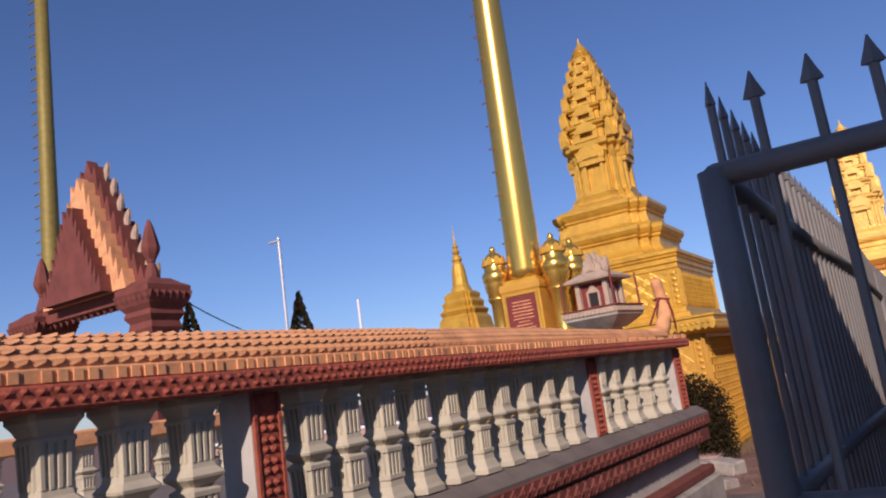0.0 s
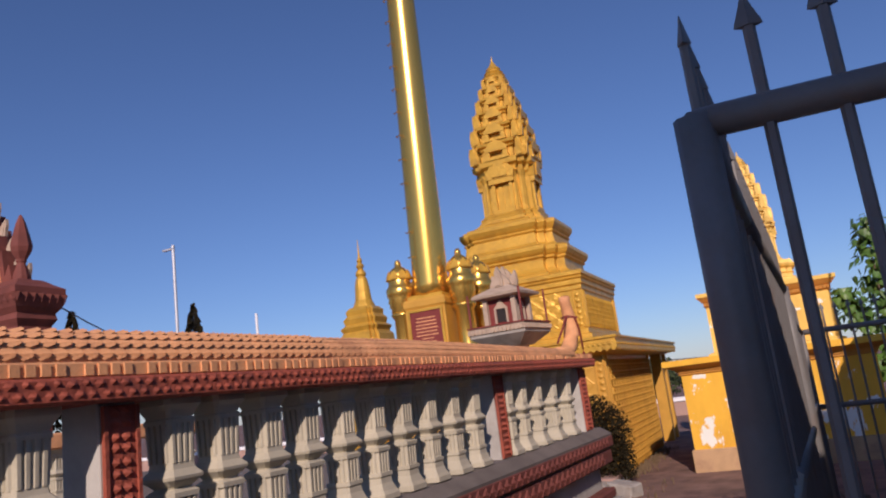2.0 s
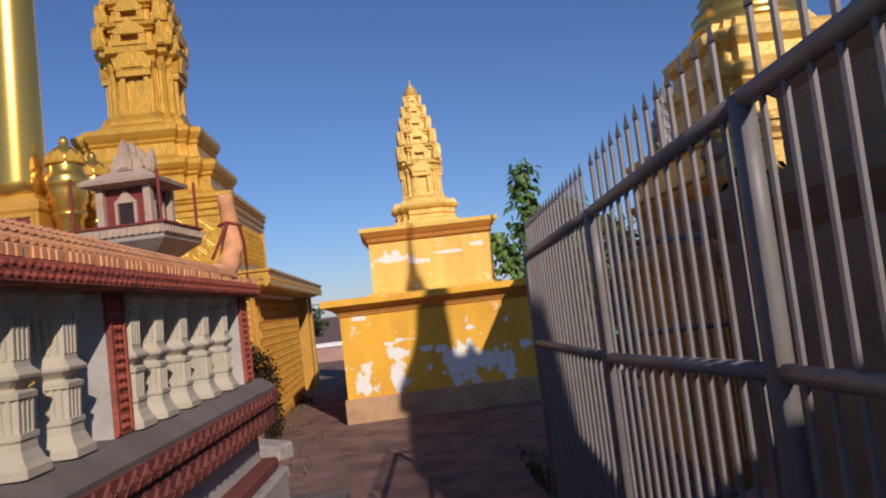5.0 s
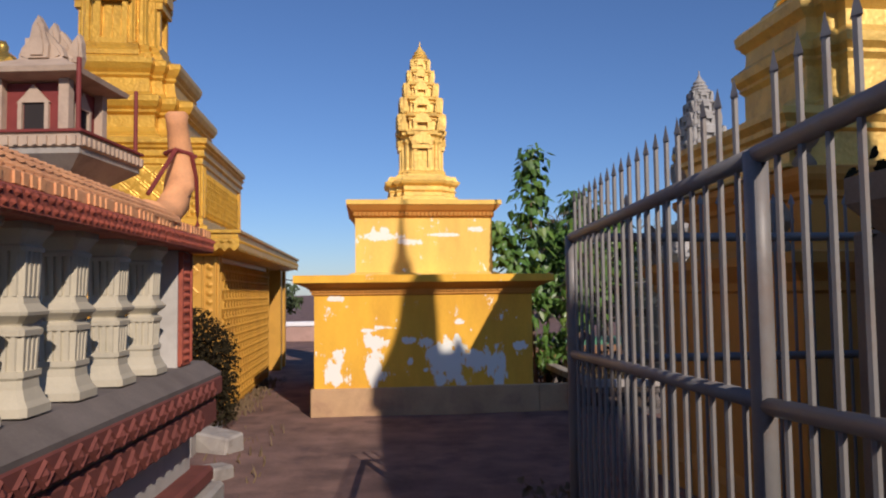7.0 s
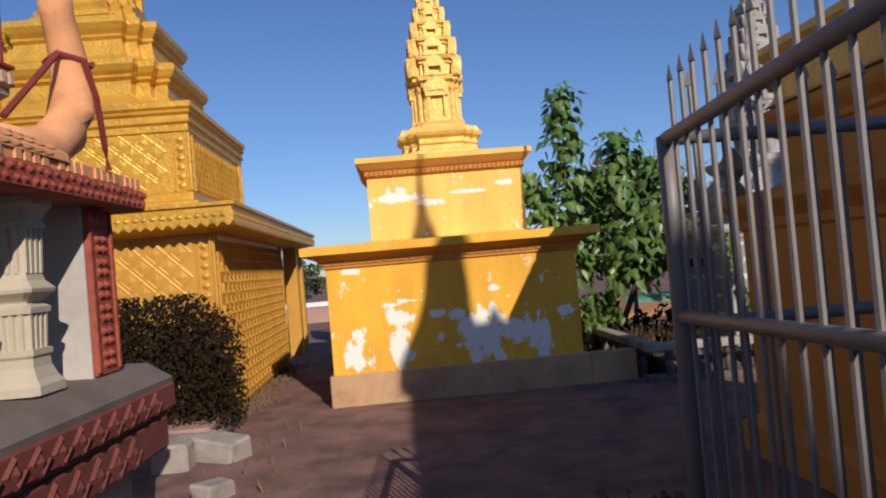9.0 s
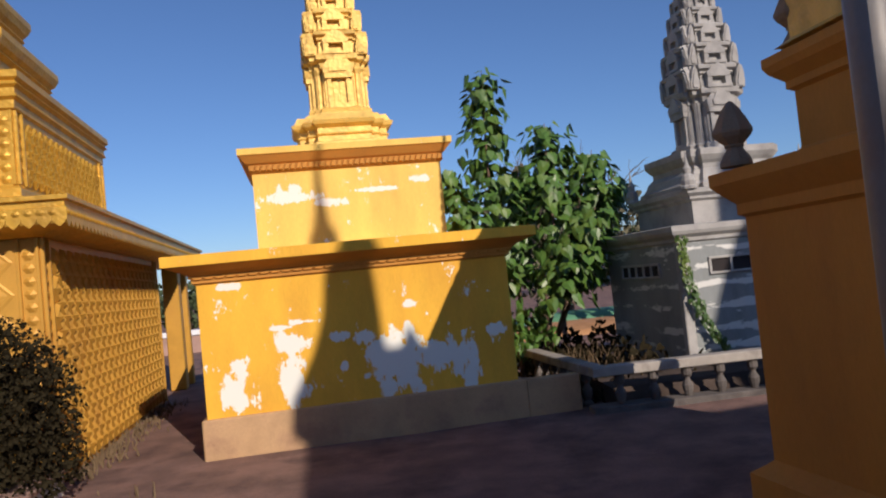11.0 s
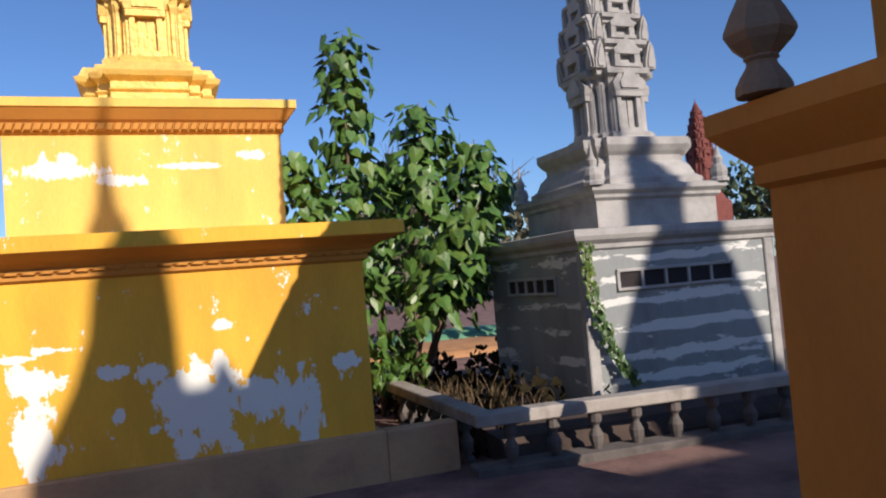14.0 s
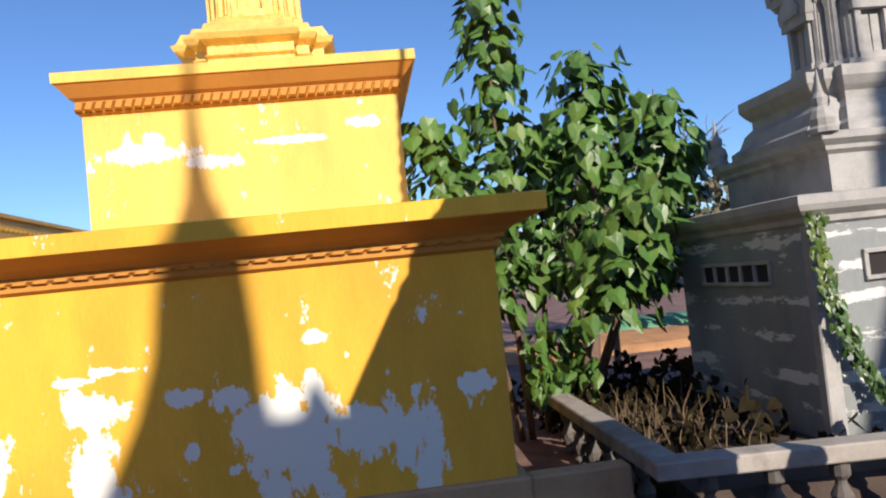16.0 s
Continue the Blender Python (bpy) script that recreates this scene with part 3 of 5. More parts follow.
tube(bm, [(.12, 5.25, 2.165), (.13, 5.42, 2.16), (.135, 5.56, 2.185), (.14, 5.67, 2.25), (.145, 5.74, 2.35), (.15, 5.755, 2.46), (.15, 5.735, 2.56), (.15, 5.70, 2.64), (.15, 5.675, 2.70), (.15, 5.665, 2.745), (.15, 5.66, 2.765)], [.055, .068, .08, .085, .083, .075, .066, .06, .058, .062, .045], 14)
part("naga_neck", bm, SCALE, bal, "headless terracotta naga neck", True)
bm = B()
tube(bm, [(.225, 5.72, 2.53), (.15, 5.655, 2.55), (.07, 5.72, 2.54), (.08, 5.81, 2.54), (.17, 5.83, 2.53), (.23, 5.76, 2.53)], .012, 6)
tube(bm, [(.15, 5.65, 2.545), (.13, 5.52, 2.42), (.1, 5.36, 2.26)], .012, 6)
tube(bm, [(.225, 5.70, 2.53), (.235, 5.76, 2.40), (.22, 5.84, 2.22), (.21, 5.88, 2.14)], .013, 6)
part("cord", bm, WOOD, bal, "dark red cord tied round the neck")

# ---- iron fence of the enclosure ----
FA, FB, FC = Vector((.27, -.39)), Vector((.455, 3.86)), Vector((.57, 6.06))
F1, F2 = Vector((.305, .45)), Vector((.405, 2.3))
fence = thing("iron_fence", "grey painted iron railing with spear-headed bars", "fence", pose(FA.x, FA.y, 0))
rod = B()
loft(rod, ring(6), [(.010, 0), (.010, 1)])
ROD = mesh_of(rod, "bar", IRON)
tip = B()
loft(tip, ring(4), [(.006, -.004), (.022, .0), (.021, .006), (.011, .032), (.002, .058)], sy=.55)
TIP = mesh_of(tip, "spear_head", IRON)


def run(a, b, za, zb, ga, gb, first, last, mid=-.66, over=.19):
    """One straight run of railing between two points of the plan."""
    o = Vector((FA.x, FA.y, 0))
    A, Bp = Vector((a.x, a.y, 0)) - o, Vector((b.x, b.y, 0)) - o
    ln = (Bp - A).length
    for dz, r, nm in ((0, .026, "top_rail"), (mid, .024, "middle_rail")):
        part(nm, tube(B(), [A + Vector((0, 0, za + dz)), A.lerp(Bp, .5) + Vector((0, 0, (za + zb) / 2 + dz)), Bp + Vector((0, 0, zb + dz))], r, 10), IRON, fence, smooth=True)
    part("bottom_rail", tube(B(), [A + Vector((0, 0, ga + .1)), A.lerp(Bp, .5) + Vector((0, 0, (ga + gb) / 2 + .1)), Bp + Vector((0, 0, gb + .1))], .02, 8), IRON, fence)
    n = int(ln / .108)
    for i in range(1, n):
        t = i / n
        p = A.lerp(Bp, t)
        z0, z1 = ga + (gb - ga) * t + .1, za + (zb - za) * t + over
        bar = shared("bar", ROD, fence, Matrix.Translation((p.x, p.y, z0)) @ Matrix.Diagonal((1, 1, z1 - z0, 1)))
        shared("spear_head", TIP, fence, Matrix.Translation((p.x, p.y, z1)) @ Matrix.Rotation((b - a).angle_signed(Vector((1, 0))), 4, "Z"))
    for on, q, g, z in ((first, A, ga, za), (last, Bp, gb, zb)):
        if on:
            part("post", tube(B(), [(q.x, q.y, g - .1), (q.x, q.y, z - .3), (q.x, q.y, z + .01)], .033, 12), IRON, fence, smooth=True)


run(FA, F1, 2.235, 2.215, ground_z(-.4), ground_z(.45), True, False)
run(F1, F2, 2.215, 2.165, ground_z(.45), ground_z(2.3), False, True)
run(F2, FB, 2.165, 2.09, ground_z(2.3), ground_z(3.9), False, True)
run(FB, FC, 2.09, 2.035, ground_z(3.9), ground_z(6.4), False, True, -.65)
run(FC, Vector((3.4, 6.0)), 2.035, 2.03, ground_z(6.4), ground_z(6.4), False, False, -.68)
run(FA, Vector((3.4, -.24)), 2.235, 2.25, ground_z(-.4), ground_z(-.6), False, False, over=.14)
bm = B()
for a, b in ((FA, F1), (F1, F2), (F2, FB), (FB, FC)):
    d = (b - a).normalized()
    nrm = Vector((-d.y, d.x)) * .09
    vs = []
    for p in (a, b):
        for s in (1, -1):
            for z in (-.1, ground_z(p.y) + .07):
                vs.append(bm.verts.new((p.x + s * nrm.x, p.y + s * nrm.y, z)))
    for f in ((0, 1, 3, 2), (4, 6, 7, 5), (0, 4, 5, 1), (2, 3, 7, 6), (1, 5, 7, 3), (0, 2, 6, 4)):
        bm.faces.new([vs[i] for i in f])
tagged(part("kerb", bm, CEMENT), "low cement kerb under the iron railing", "kerb", kind="structure")

# ---- gold stupa with its orange base ----
SX, SY = 3.27, 7.80
UX, UY = .1, -.2      # the bell stands off the middle of the base
stupa = thing("gold_stupa", "gold bell stupa on an orange tiered base with finials", "stupa", pose(SX, SY, 0))
bm = B()
rect(bm, 1.0, 1.21, [(.1, 0), (.1, .22), (.03, .27), (0, .3), (0, 1.70), (.03, 1.72), (.03, 1.78), (.10, 1.86), (.13, 1.90), (.13, 1.97), (.0, 1.99)])
part("base", bm, ORANGE, stupa, "orange rendered base with moulded cornice")
bm = B()
rect(bm, .78, .95, [(.04, 1.98), (.0, 2.05), (0, 2.36), (.03, 2.38), (.03, 2.42), (.09, 2.48), (.11, 2.52), (.11, 2.57), (0, 2.6)])
part("second_stage", bm, ORANGE, stupa)
bm = B()
rect(bm, .84, .86, [(.06, 2.59), (.0, 2.63), (0, 2.86), (.04, 2.88), (.04, 2.92), (.09, 2.97), (.09, 3.02), (0, 3.05)])
part("third_stage", bm, PALE_GOLD, stupa)
bm = B()
loft(bm, redent(.7, .85), [(.76, 3.04), (.76, 3.10), (.67, 3.14), (.65, 3.2), (.65, 3.4), (.69, 3.44), (.68, 3.47), (.73, 3.51), (.74, 3.58), (.69, 3.62), (.64, 3.66), (.63, 3.78), (.7, 3.84), (.71, 3.92), (.67, 3.96), (.55, 4.0), (.52, 4.08)], UX, UY)
part("gold_stage", bm, PALE_GOLD, stupa)
bm = B()
loft(bm, ring(24), [(.52, 4.07), (.55, 4.12), (.5, 4.18), (.49, 4.23), (.51, 4.28), (.43, 4.35), (.41, 4.4), (.43, 4.45), (.36, 4.51), (.33, 4.57), (.28, 4.6), (.25, 4.66), (.27, 4.76), (.25, 4.86), (.18, 4.96), (.11, 5.04), (.09, 5.06), (.11, 5.1), (.085, 5.16)], UX, UY)
part("bell", bm, GOLD_METAL, stupa, "polished gold bell", True)
bm = B()
prof = []
for i in range(9):
    r = .085 - .007 * i
    z = 5.1 + .13 * i
    prof += [(r * .7, z), (r, z + .05), (r * .95, z + .085), (r * .66, z + .125)]
loft(bm, ring(14), prof + [(.015, 6.3), (.02, 6.4), (.004, 6.8)], UX, UY)
part("ringed_spire", bm, GOLD_METAL, stupa)


def finial_bm(s=1.0):
    bm = B()
    loft(bm, ring(10), [(.088 * s, 0), (.086 * s, .03 * s), (.07 * s, .06 * s), (.05 * s, .09 * s), (.045 * s, .105 * s), (.055 * s, .115 * s), (.05 * s, .125 * s)])
    loft(bm, ring(7), [(.05 * s, .12 * s), (.098 * s, .165 * s), (.112 * s, .19 * s), (.11 * s, .205 * s), (.085 * s, .26 * s), (.05 * s, .325 * s), (.02 * s, .365 * s), (.004, .375 * s)])
    return bm


FIN = mesh_of(finial_bm(), "finial", DARK_STONE)
for sx in (-1, 1):
    for sy in (-1, 1):
        shared("finial", FIN, stupa, pose(sx * 1.09, sy * 1.1, 1.985))
        shared("finial", FIN, stupa, pose(sx * .76, sy * .9, 2.585))

# ---- grey stupa ----
GX, GY = 5.2, 14.15
grey = thing("grey_stupa", "unpainted grey cement stupa on a flaking limewashed tomb", "stupa", pose(GX, GY, 0))
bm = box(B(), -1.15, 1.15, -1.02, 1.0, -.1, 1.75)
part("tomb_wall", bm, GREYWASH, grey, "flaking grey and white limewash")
bm = B()
rect(bm, 1.15, 1.02, [(0, 1.66), (.03, 1.68), (.03, 1.72), (.08, 1.76), (.1, 1.8), (.1, 1.86), (.06, 1.87)])
part("cornice", bm, STONE, grey)
bm = B()
rect(bm, .74, .74, [(.06, 1.86), (0, 1.88), (0, 2.16), (.04, 2.19), (.04, 2.22), (.09, 2.26), (.09, 2.31), (.0, 2.33)])
part("second_stage", bm, STONE, grey)
bm = B()
loft(bm, redent(.75, .88), [(.76, 2.32), (.76, 2.38), (.70, 2.42), (.66, 2.52), (.6, 2.58), (.6, 2.64), (.64, 2.68), (.68, 2.74), (.68, 2.82), (.5, 2.84)])
part("third_stage", bm, STONE, grey)
prang(grey, STONE, .03, .02, 2.82, .39, 2.72, 6, .3)
GUARD = mesh_of(loft(B(), ring(10), [(.1, 0), (.1, .03), (.08, .05), (.09, .1), (.075, .16), (.045, .19), (.05, .22), (.055, .25), (.03, .29), (.015, .36), (.004, .46)]), "finial", STONE)
for sx, sy in ((-.78, -.78), (.78, -.78), (-.78, .78), (.78, .78)):
    shared("finial", GUARD, grey, pose(sx, sy, 2.31))
bm = B()
box(bm, -.78, .62, -1.05, -1.018, 1.44, 1.47, .004)
box(bm, -.78, .62, -1.05, -1.018, 1.26, 1.29, .004)
for i in range(6):
    x = -.78 + 1.37 * i / 5
    box(bm, x, x + .03, -1.045, -1.018, 1.29, 1.44)
part("vent_frame", bm, STONE, grey, "cement ventilation grille")
# flat black sheet on the wall, painted shade behind the grille
part("vent_shade", box(B(), -.75, .6, -1.024, -1.0, 1.29, 1.44), DARK, grey)

bm = B()
box(bm, -1.18, -1.148, -.55, .55, 1.42, 1.45, .004)
box(bm, -1.18, -1.148, -.55, .55, 1.26, 1.29, .004)
for i in range(6):
    y = -.55 + 1.07 * i / 5
    box(bm, -1.175, -1.148, y, y + .03, 1.29, 1.42)
part("vent_frame", bm, STONE, grey, "cement ventilation grille")
# the side grille's shade is a black sheet too
part("vent_shade", box(B(), -1.154, -1.13, -.52, .52, 1.29, 1.42), DARK, grey)
for sx in (-1, 1):
    part("corner_pilaster", box(B(), sx * 1.1 - .06, sx * 1.1 + .06, -1.045, -.95, .0, 1.67, .01), STONE, grey)

# ---- low cement balustrade round the grey stupa ----
low = thing("low_balustrade", "low stained cement balustrade round the grey stupa", "balustrade", pose(2.64, 12.42, 0, 0, 0, -6))
part("front_rail", box(B(), -.1, 6.0, -.09, .09, .36, .46, .01), CEMENT, low)
part("side_rail", box(B(), -.1, .08, .095, 2.5, .36, .46, .01), CEMENT, low, m=pose(0, 0, 0, 0, 0, 5))
bm = B()
loft(bm, ring(10), [(.06, 0), (.06, .03), (.035, .06), (.055, .12), (.06, .17), (.03, .23), (.03, .25), (.055, .28), (.055, .36)])
LB = mesh_of(bm, "baluster", STAINED)
for i in range(16):
    shared("baluster", LB, low, pose(.2 + .36 * i, 0, .0))
for i in range(6):
    shared("baluster", LB, low, pose(-.01 - .087 * (.4 + .36 * i), .4 + .36 * i, .0))
part("base_course", box(B(), -.12, 6.0, -.13, .12, -.1, .06, .01), STAINED, low)

bm = B()
extrude_outline(bm, [(12.5, -.1), (15.4, -.1), (15.4, .16), (14.2, .2), (13.0, .22), (12.62, .18), (12.5, .04)], 2.85, 8.4)
tagged(part("planting_bed", bm, mat("dark_soil", (0.07, 0.05, 0.04), 0.95, 0, 0.4, 3, 50, .6, (0.03, 0.024, 0.02), .6, 2)), "dark soil bed round the grey stupa", "soil bed", kind="structure")

# ---- spirit house ----
sh = thing("spirit_house", "small pale spirit house with a red wooden frame on a pedestal", "shrine", Matrix.Translation((-2.21, 6.02, .40)) @ pose(0, 0, 0, 0, 0, -8) @ Matrix.Scale(.85, 4))
part("pedestal", box(B(), -.16, .16, -.16, .16, .9, 2.3, .02), CREAM, sh)
bm = B()
rect(bm, .38, .38, [(-.18, 2.24), (0, 2.38), (0, 2.42)])
part("platform", bm, CEMENT, sh)
bm = B()
rect(bm, .38, .38, [(0, 2.415), (.015, 2.42), (.015, 2.48), (.0, 2.485), (.0, 2.5)])
for i in range(14):
    x = -.36 + .72 * i / 13
    box(bm, x - .012, x + .012, -.41, -.39, 2.425, 2.475)
    box(bm, .39, .41, x - .012, x + .012, 2.425, 2.475)
part("parapet", bm, CREAM, sh)
part("platform_edge", box(B(), -.4, .4, -.4, .4, 2.5, 2.515), WOOD, sh)
bm = B()
box(bm, -.2, .2, -.2, .2, 2.51, 2.53)
for sx in (-.2, .2):
    for sy in (-.2, .2):
        box(bm, sx - .03, sx + .03, sy - .03, sy + .03, 2.53, 2.86)
box(bm, -.15, .15, .1, .14, 2.53, 2.86)
part("house_frame", bm, CREAM, sh)
bm = B()
box(bm, -.12, .12, .0, .1, 2.53, 2.86)
box(bm, .168, .178, -.17, .17, 2.53, 2.84)
box(bm, -.17, .17, -.178, -.168, 2.53, 2.84)
part("house_wall", bm, WOOD, sh, "dark red wooden wall")
for k in range(2):
    bm = B()
    for s in (-1, 1):
        box(bm, s * .08 - .012, s * .08 + .012, -.2, -.178, 2.54, 2.72)
    extrude_outline(bm, [(-.1, 2.72), (.1, 2.72), (.06, 2.76), (0, 2.83), (-.06, 2.76)], -.2, -.178, "y")
    bm.transform(Matrix.Rotation(k * math.pi / 2, 4, "Z"))
    w = part("window_frame", bm, CREAM, sh, "pale pointed window frame")
    # no hole: a black slab carries the shade inside the window
    bm = box(B(), -.06, .06, -.186, -.17, 2.55, 2.72)
    bm.transform(Matrix.Rotation(k * math.pi / 2, 4, "Z"))
    part("shaded_opening", bm, DARK, w)
bm = B()
rect(bm, .2, .2, [(.0, 2.85), (.12, 2.87), (.13, 2.9), (.0, 2.97), (-.06, 3.0), (-.14, 3.12)])
part("roof", bm, CREAM, sh)
AF = mesh_of(antefix(.16, .2, .03), "roof_flame", CREAM)
for k in range(4):
    shared("roof_flame", AF, sh, Matrix.Rotation(k * math.pi / 2 + .3, 4, "Z") @ Matrix.Translation((0, -.1, 2.97)) @ Matrix.Rotation(radians(12), 4, "X"))
    c = Matrix.Rotation(k * math.pi / 2, 4, "Z") @ Vector((.36, -.36, 0))
    part("corner_pole", tube(B(), [(c.x, c.y, 2.51), (c.x, c.y, 2.8), (c.x, c.y, 2.93)], .014, 8), WOOD, sh)

for k, (x, y, a, s) in enumerate(((0, -.14, 0, 1.0), (-.1, -.1, 28, .8), (.1, -.1, -28, .8), (.14, 0, 10, .75), (-.05, .05, 8, 1.1), (.07, .08, -12, .95), (-.14, .05, 35, .7))):
    bm = antefix(.12 * s, .26 * s, .05)
    bm.transform(Matrix.Translation((x, y, 3.0)) @ Matrix.Rotation(radians(a), 4, "Y"))
    part("roof_ornament", bm, CREAM, sh, "pale carved flame ornament")

# ---- gold flag column with four urn-topped posts ----
col = thing("gold_column", "tall polished gold flag column with rungs, on a pedestal", "column", pose(-4.6, 9.45, 0))
bm = B()
rect(bm, .35, .35, [(.1, 0), (.1, 2.2), (.04, 2.25), (0, 2.3), (0, 3.3), (.02, 3.34), (.02, 3.42), (0, 3.46)])
part("pedestal", bm, GOLD_WALL, col)
bm = B()
rect(bm, .31, .31, [(0, 3.46), (0, 3.50), (-.03, 3.53)])
part("collar", bm, GOLD, col)
bm = B()
loft(bm, ring(28), [(.30, 3.5), (.295, 3.7), (.29, 4.5), (.245, 9), (.21, 13), (.18, 16)])
for v in bm.verts:
    v.co.x += .017 * (v.co.z - 3.6)
part("shaft", bm, GOLD_METAL, col, "polished gold shaft", True)
RG = mesh_of(tube(B(), [(-.05, 0, 0), (-.04, -.05, 0), (.04, -.05, 0), (.05, 0, 0)], .009, 6), "rung", GOLD_METAL)
for i in range(26):
    z = 3.75 + .42 * i
    r = .305 - .0108 * (z - 3.6)
    shared("rung", RG, col, Matrix.Rotation(radians(-18), 4, "Z") @ Matrix.Translation((-.1 + .017 * (z - 3.6), -r * .94, z)))
pl = part("plaque", box(B(), -.27, .27, -.365, -.352, 2.55, 3.25), WOOD, col, "dark red plaque with unreadable writing")
bm = B()
for x0, x1, y0, y1, z0, z1 in ((-.31, .31, -.38, -.35, 3.25, 3.29), (-.31, -.27, -.38, -.35, 2.55, 3.25), (.27, .31, -.38, -.35, 2.55, 3.25)):
    box(bm, x0, x1, y0, y1, z0, z1)
part("plaque_frame", bm, GOLD, col)
rng = random.Random(5)
bm = B()
for i in range(9):
    z = 3.14 - .055 * i
    w = rng.uniform(.1, .2)
    box(bm, -w, w, -.3685, -.3645, z - .008, z + .008)
part("writing", bm, SCALE, pl)
bm = B()
loft(bm, ring(16), [(.2, 2.0), (.2, 2.2), (.16, 2.25), (.15, 3.2), (.19, 3.26), (.2, 3.3)])
P1 = mesh_of(bm, "urn_post", GOLD_METAL)
bm = B()
loft(bm, ring(20), [(.16, 3.29), (.19, 3.33), (.18, 3.38), (.21, 3.42), (.2, 3.46), (.225, 3.5), (.21, 3.55), (.235, 3.6), (.245, 3.7), (.215, 3.74), (.19, 3.78), (.19, 3.9), (.17, 3.99), (.11, 4.06), (.05, 4.1), (.055, 4.15), (.03, 4.2)])
P2 = mesh_of(bm, "urn", GOLD_METAL)
for me in (P1, P2):
    me.polygons.foreach_set("use_smooth", [True] * len(me.polygons))
LOT = mesh_of(antefix(.14, .16, .03), "lotus_petal", GOLD)
for sx, sy in ((-.52, -.1), (.56, -.05), (-.5, .8), (.55, .8)):
    o = shared("urn_post", P1, col, pose(sx, sy, 0))
    u = shared("urn", P2, o, pose(0, 0, 0))
    for k in range(8):
        shared("lotus_petal", LOT, u.parent, Matrix.Rotation(k * math.pi / 4, 4, "Z") @ Matrix.Translation((0, -.2, 3.86)) @ Matrix.Rotation(radians(-14), 4, "X"))

# ---- far chedi, second column, lamps, red gate ----
ch = thing("chedi", "slender gold chedi with a needle spire", "stupa", pose(-8.28, 13.7, 0))
bm = B()
loft(bm, redent(.7, .85), [(.6, 0), (.6, 3.2), (.54, 3.3), (.52, 3.5), (.45, 3.6), (.5, 3.7), (.4, 3.78), (.43, 3.9), (.35, 4.0), (.37, 4.1), (.29, 4.18)])
part("stepped_body", bm, GOLD, ch)
bm = B()
loft(bm, ring(16), [(.28, 4.17), (.25, 4.25), (.2, 4.35), (.17, 4.7), (.14, 4.85), (.1, 4.92), (.13, 4.98), (.11, 5.05), (.06, 5.1), (.1, 5.18), (.05, 5.26), (.07, 5.32), (.03, 5.4), (.015, 5.6), (.004, 5.85)])
part("bell_spire", bm, GOLD, ch)
c2 = thing("flag_column", "tarnished gold flag column with rungs", "column", pose(-22.8, 12.2, 0))
bm = B()
loft(bm, ring(20), [(.36, 0), (.33, 5), (.26, 12), (.2, 20)])
part("shaft", bm, TREE_BRONZE, c2, smooth=True)
RG2 = mesh_of(tube(B(), [(-.2, 0, 0), (0, -.02, 0), (.2, 0, 0)], .025, 6), "rung", TREE_BRONZE)
for i in range(34):
    shared("rung", RG2, c2, Matrix.Translation((-.28, -.2, 4 + .42 * i)))

gate = thing("red_gate", "red temple gate with a flame-edged layered gable", "gate", pose(-10.75, 5.6, .25))
CP = B()
loft(CP, square(), [(.4, 0), (.4, .5), (.3, .6), (.26, .7), (.24, 3.1), (.28, 3.2), (.26, 3.3), (.32, 3.4), (.3, 3.48), (.36, 3.56), (.4, 3.66), (.4, 3.72)])
CPM = mesh_of(CP, "column", GATE_RED)
CAPB = B()
rect(CAPB, .36, .36, [(0, 3.72), (.04, 3.74), (.04, 3.84), (-.06, 3.9), (-.16, 3.98)])
TOOTH = mesh_of(loft(B(), ring(4), [(.06, 0), (.004, -.12)]), "tooth", GATE_RED)
CAPM = mesh_of(CAPB, "capital", GATE_RED)
STAT = finial_bm(2.7)
STM = mesh_of(STAT, "finial", GATE_RED)
for x in (1.5, -1.5):
    c = shared("column", CPM, gate, pose(x, 0, 0))
    shared("capital", CAPM, c, pose(0, 0, 0))
    for k in range(7):
        t = -.37 + .74 * k / 6
        for tx, ty in ((t, -.40), (.40, t), (-.40, t)):
            shared("tooth", TOOTH, c, pose(tx, ty, 3.74))
    shared("finial", STM, c, Matrix.Translation((0, 0, 3.97)) @ Matrix.Diagonal((.5, .5, 1, 1)))
part("beam", box(B(), -1.4, 1.4, -.2, .2, 3.7, 3.92), GATE_RED, gate)
TEE = B()
for k in range(16):
    loft(TEE, ring(4), [(.09, 3.76), (.005, 3.6)], -1.3 + 2.6 * k / 15, -.12)
part("beam_teeth", TEE, GATE_RED, gate)
for j, (w, h, y0, y1, z0) in enumerate(((1.2, 2.45, -.1, .1, 3.9), (1.0, 2.1, -.3, -.1, 3.9), (.7, 1.55, -.5, -.3, 3.9), (1.05, 2.2, .1, .35, 3.9))):
    pts = []
    n = 9
    for i in range(n + 1):
        t = i / n
        x, z = -w * (1 - t), z0 + h * (t ** 1.15)
        pts += [(x, z)] if i in (0, n) else [(x - .05, z + .16), (x + .03, z)]
    right = [(-x, z) for x, z in pts[:-1]][::-1]
    part("gable_layer", extrude_outline(B(), [(x * 1.12 + .12, z) for x, z in pts + right], y0, y1, "y"), SCALE if j == 1 else GATE_RED, gate)
FL = mesh_of(antefix(.16, .34, .05), "flame", CREAM)
for i in range(8):
    t = i / 8
    shared("flame", FL, gate, Matrix.Translation((.12 + 1.3 * (1 - t), .1, 3.95 + 2.35 * t ** 1.15)) @ Matrix.Rotation(radians(25), 4, "Y"))
lp = thing("lamp_post", "thin white lamp post with a small head", "lamp post", pose(-19.9, 20, 0))
part("pole", tube(B(), [(0, 0, 0), (0, 0, 5), (0, 0, 8.9)], .06, 8), TIN, lp)
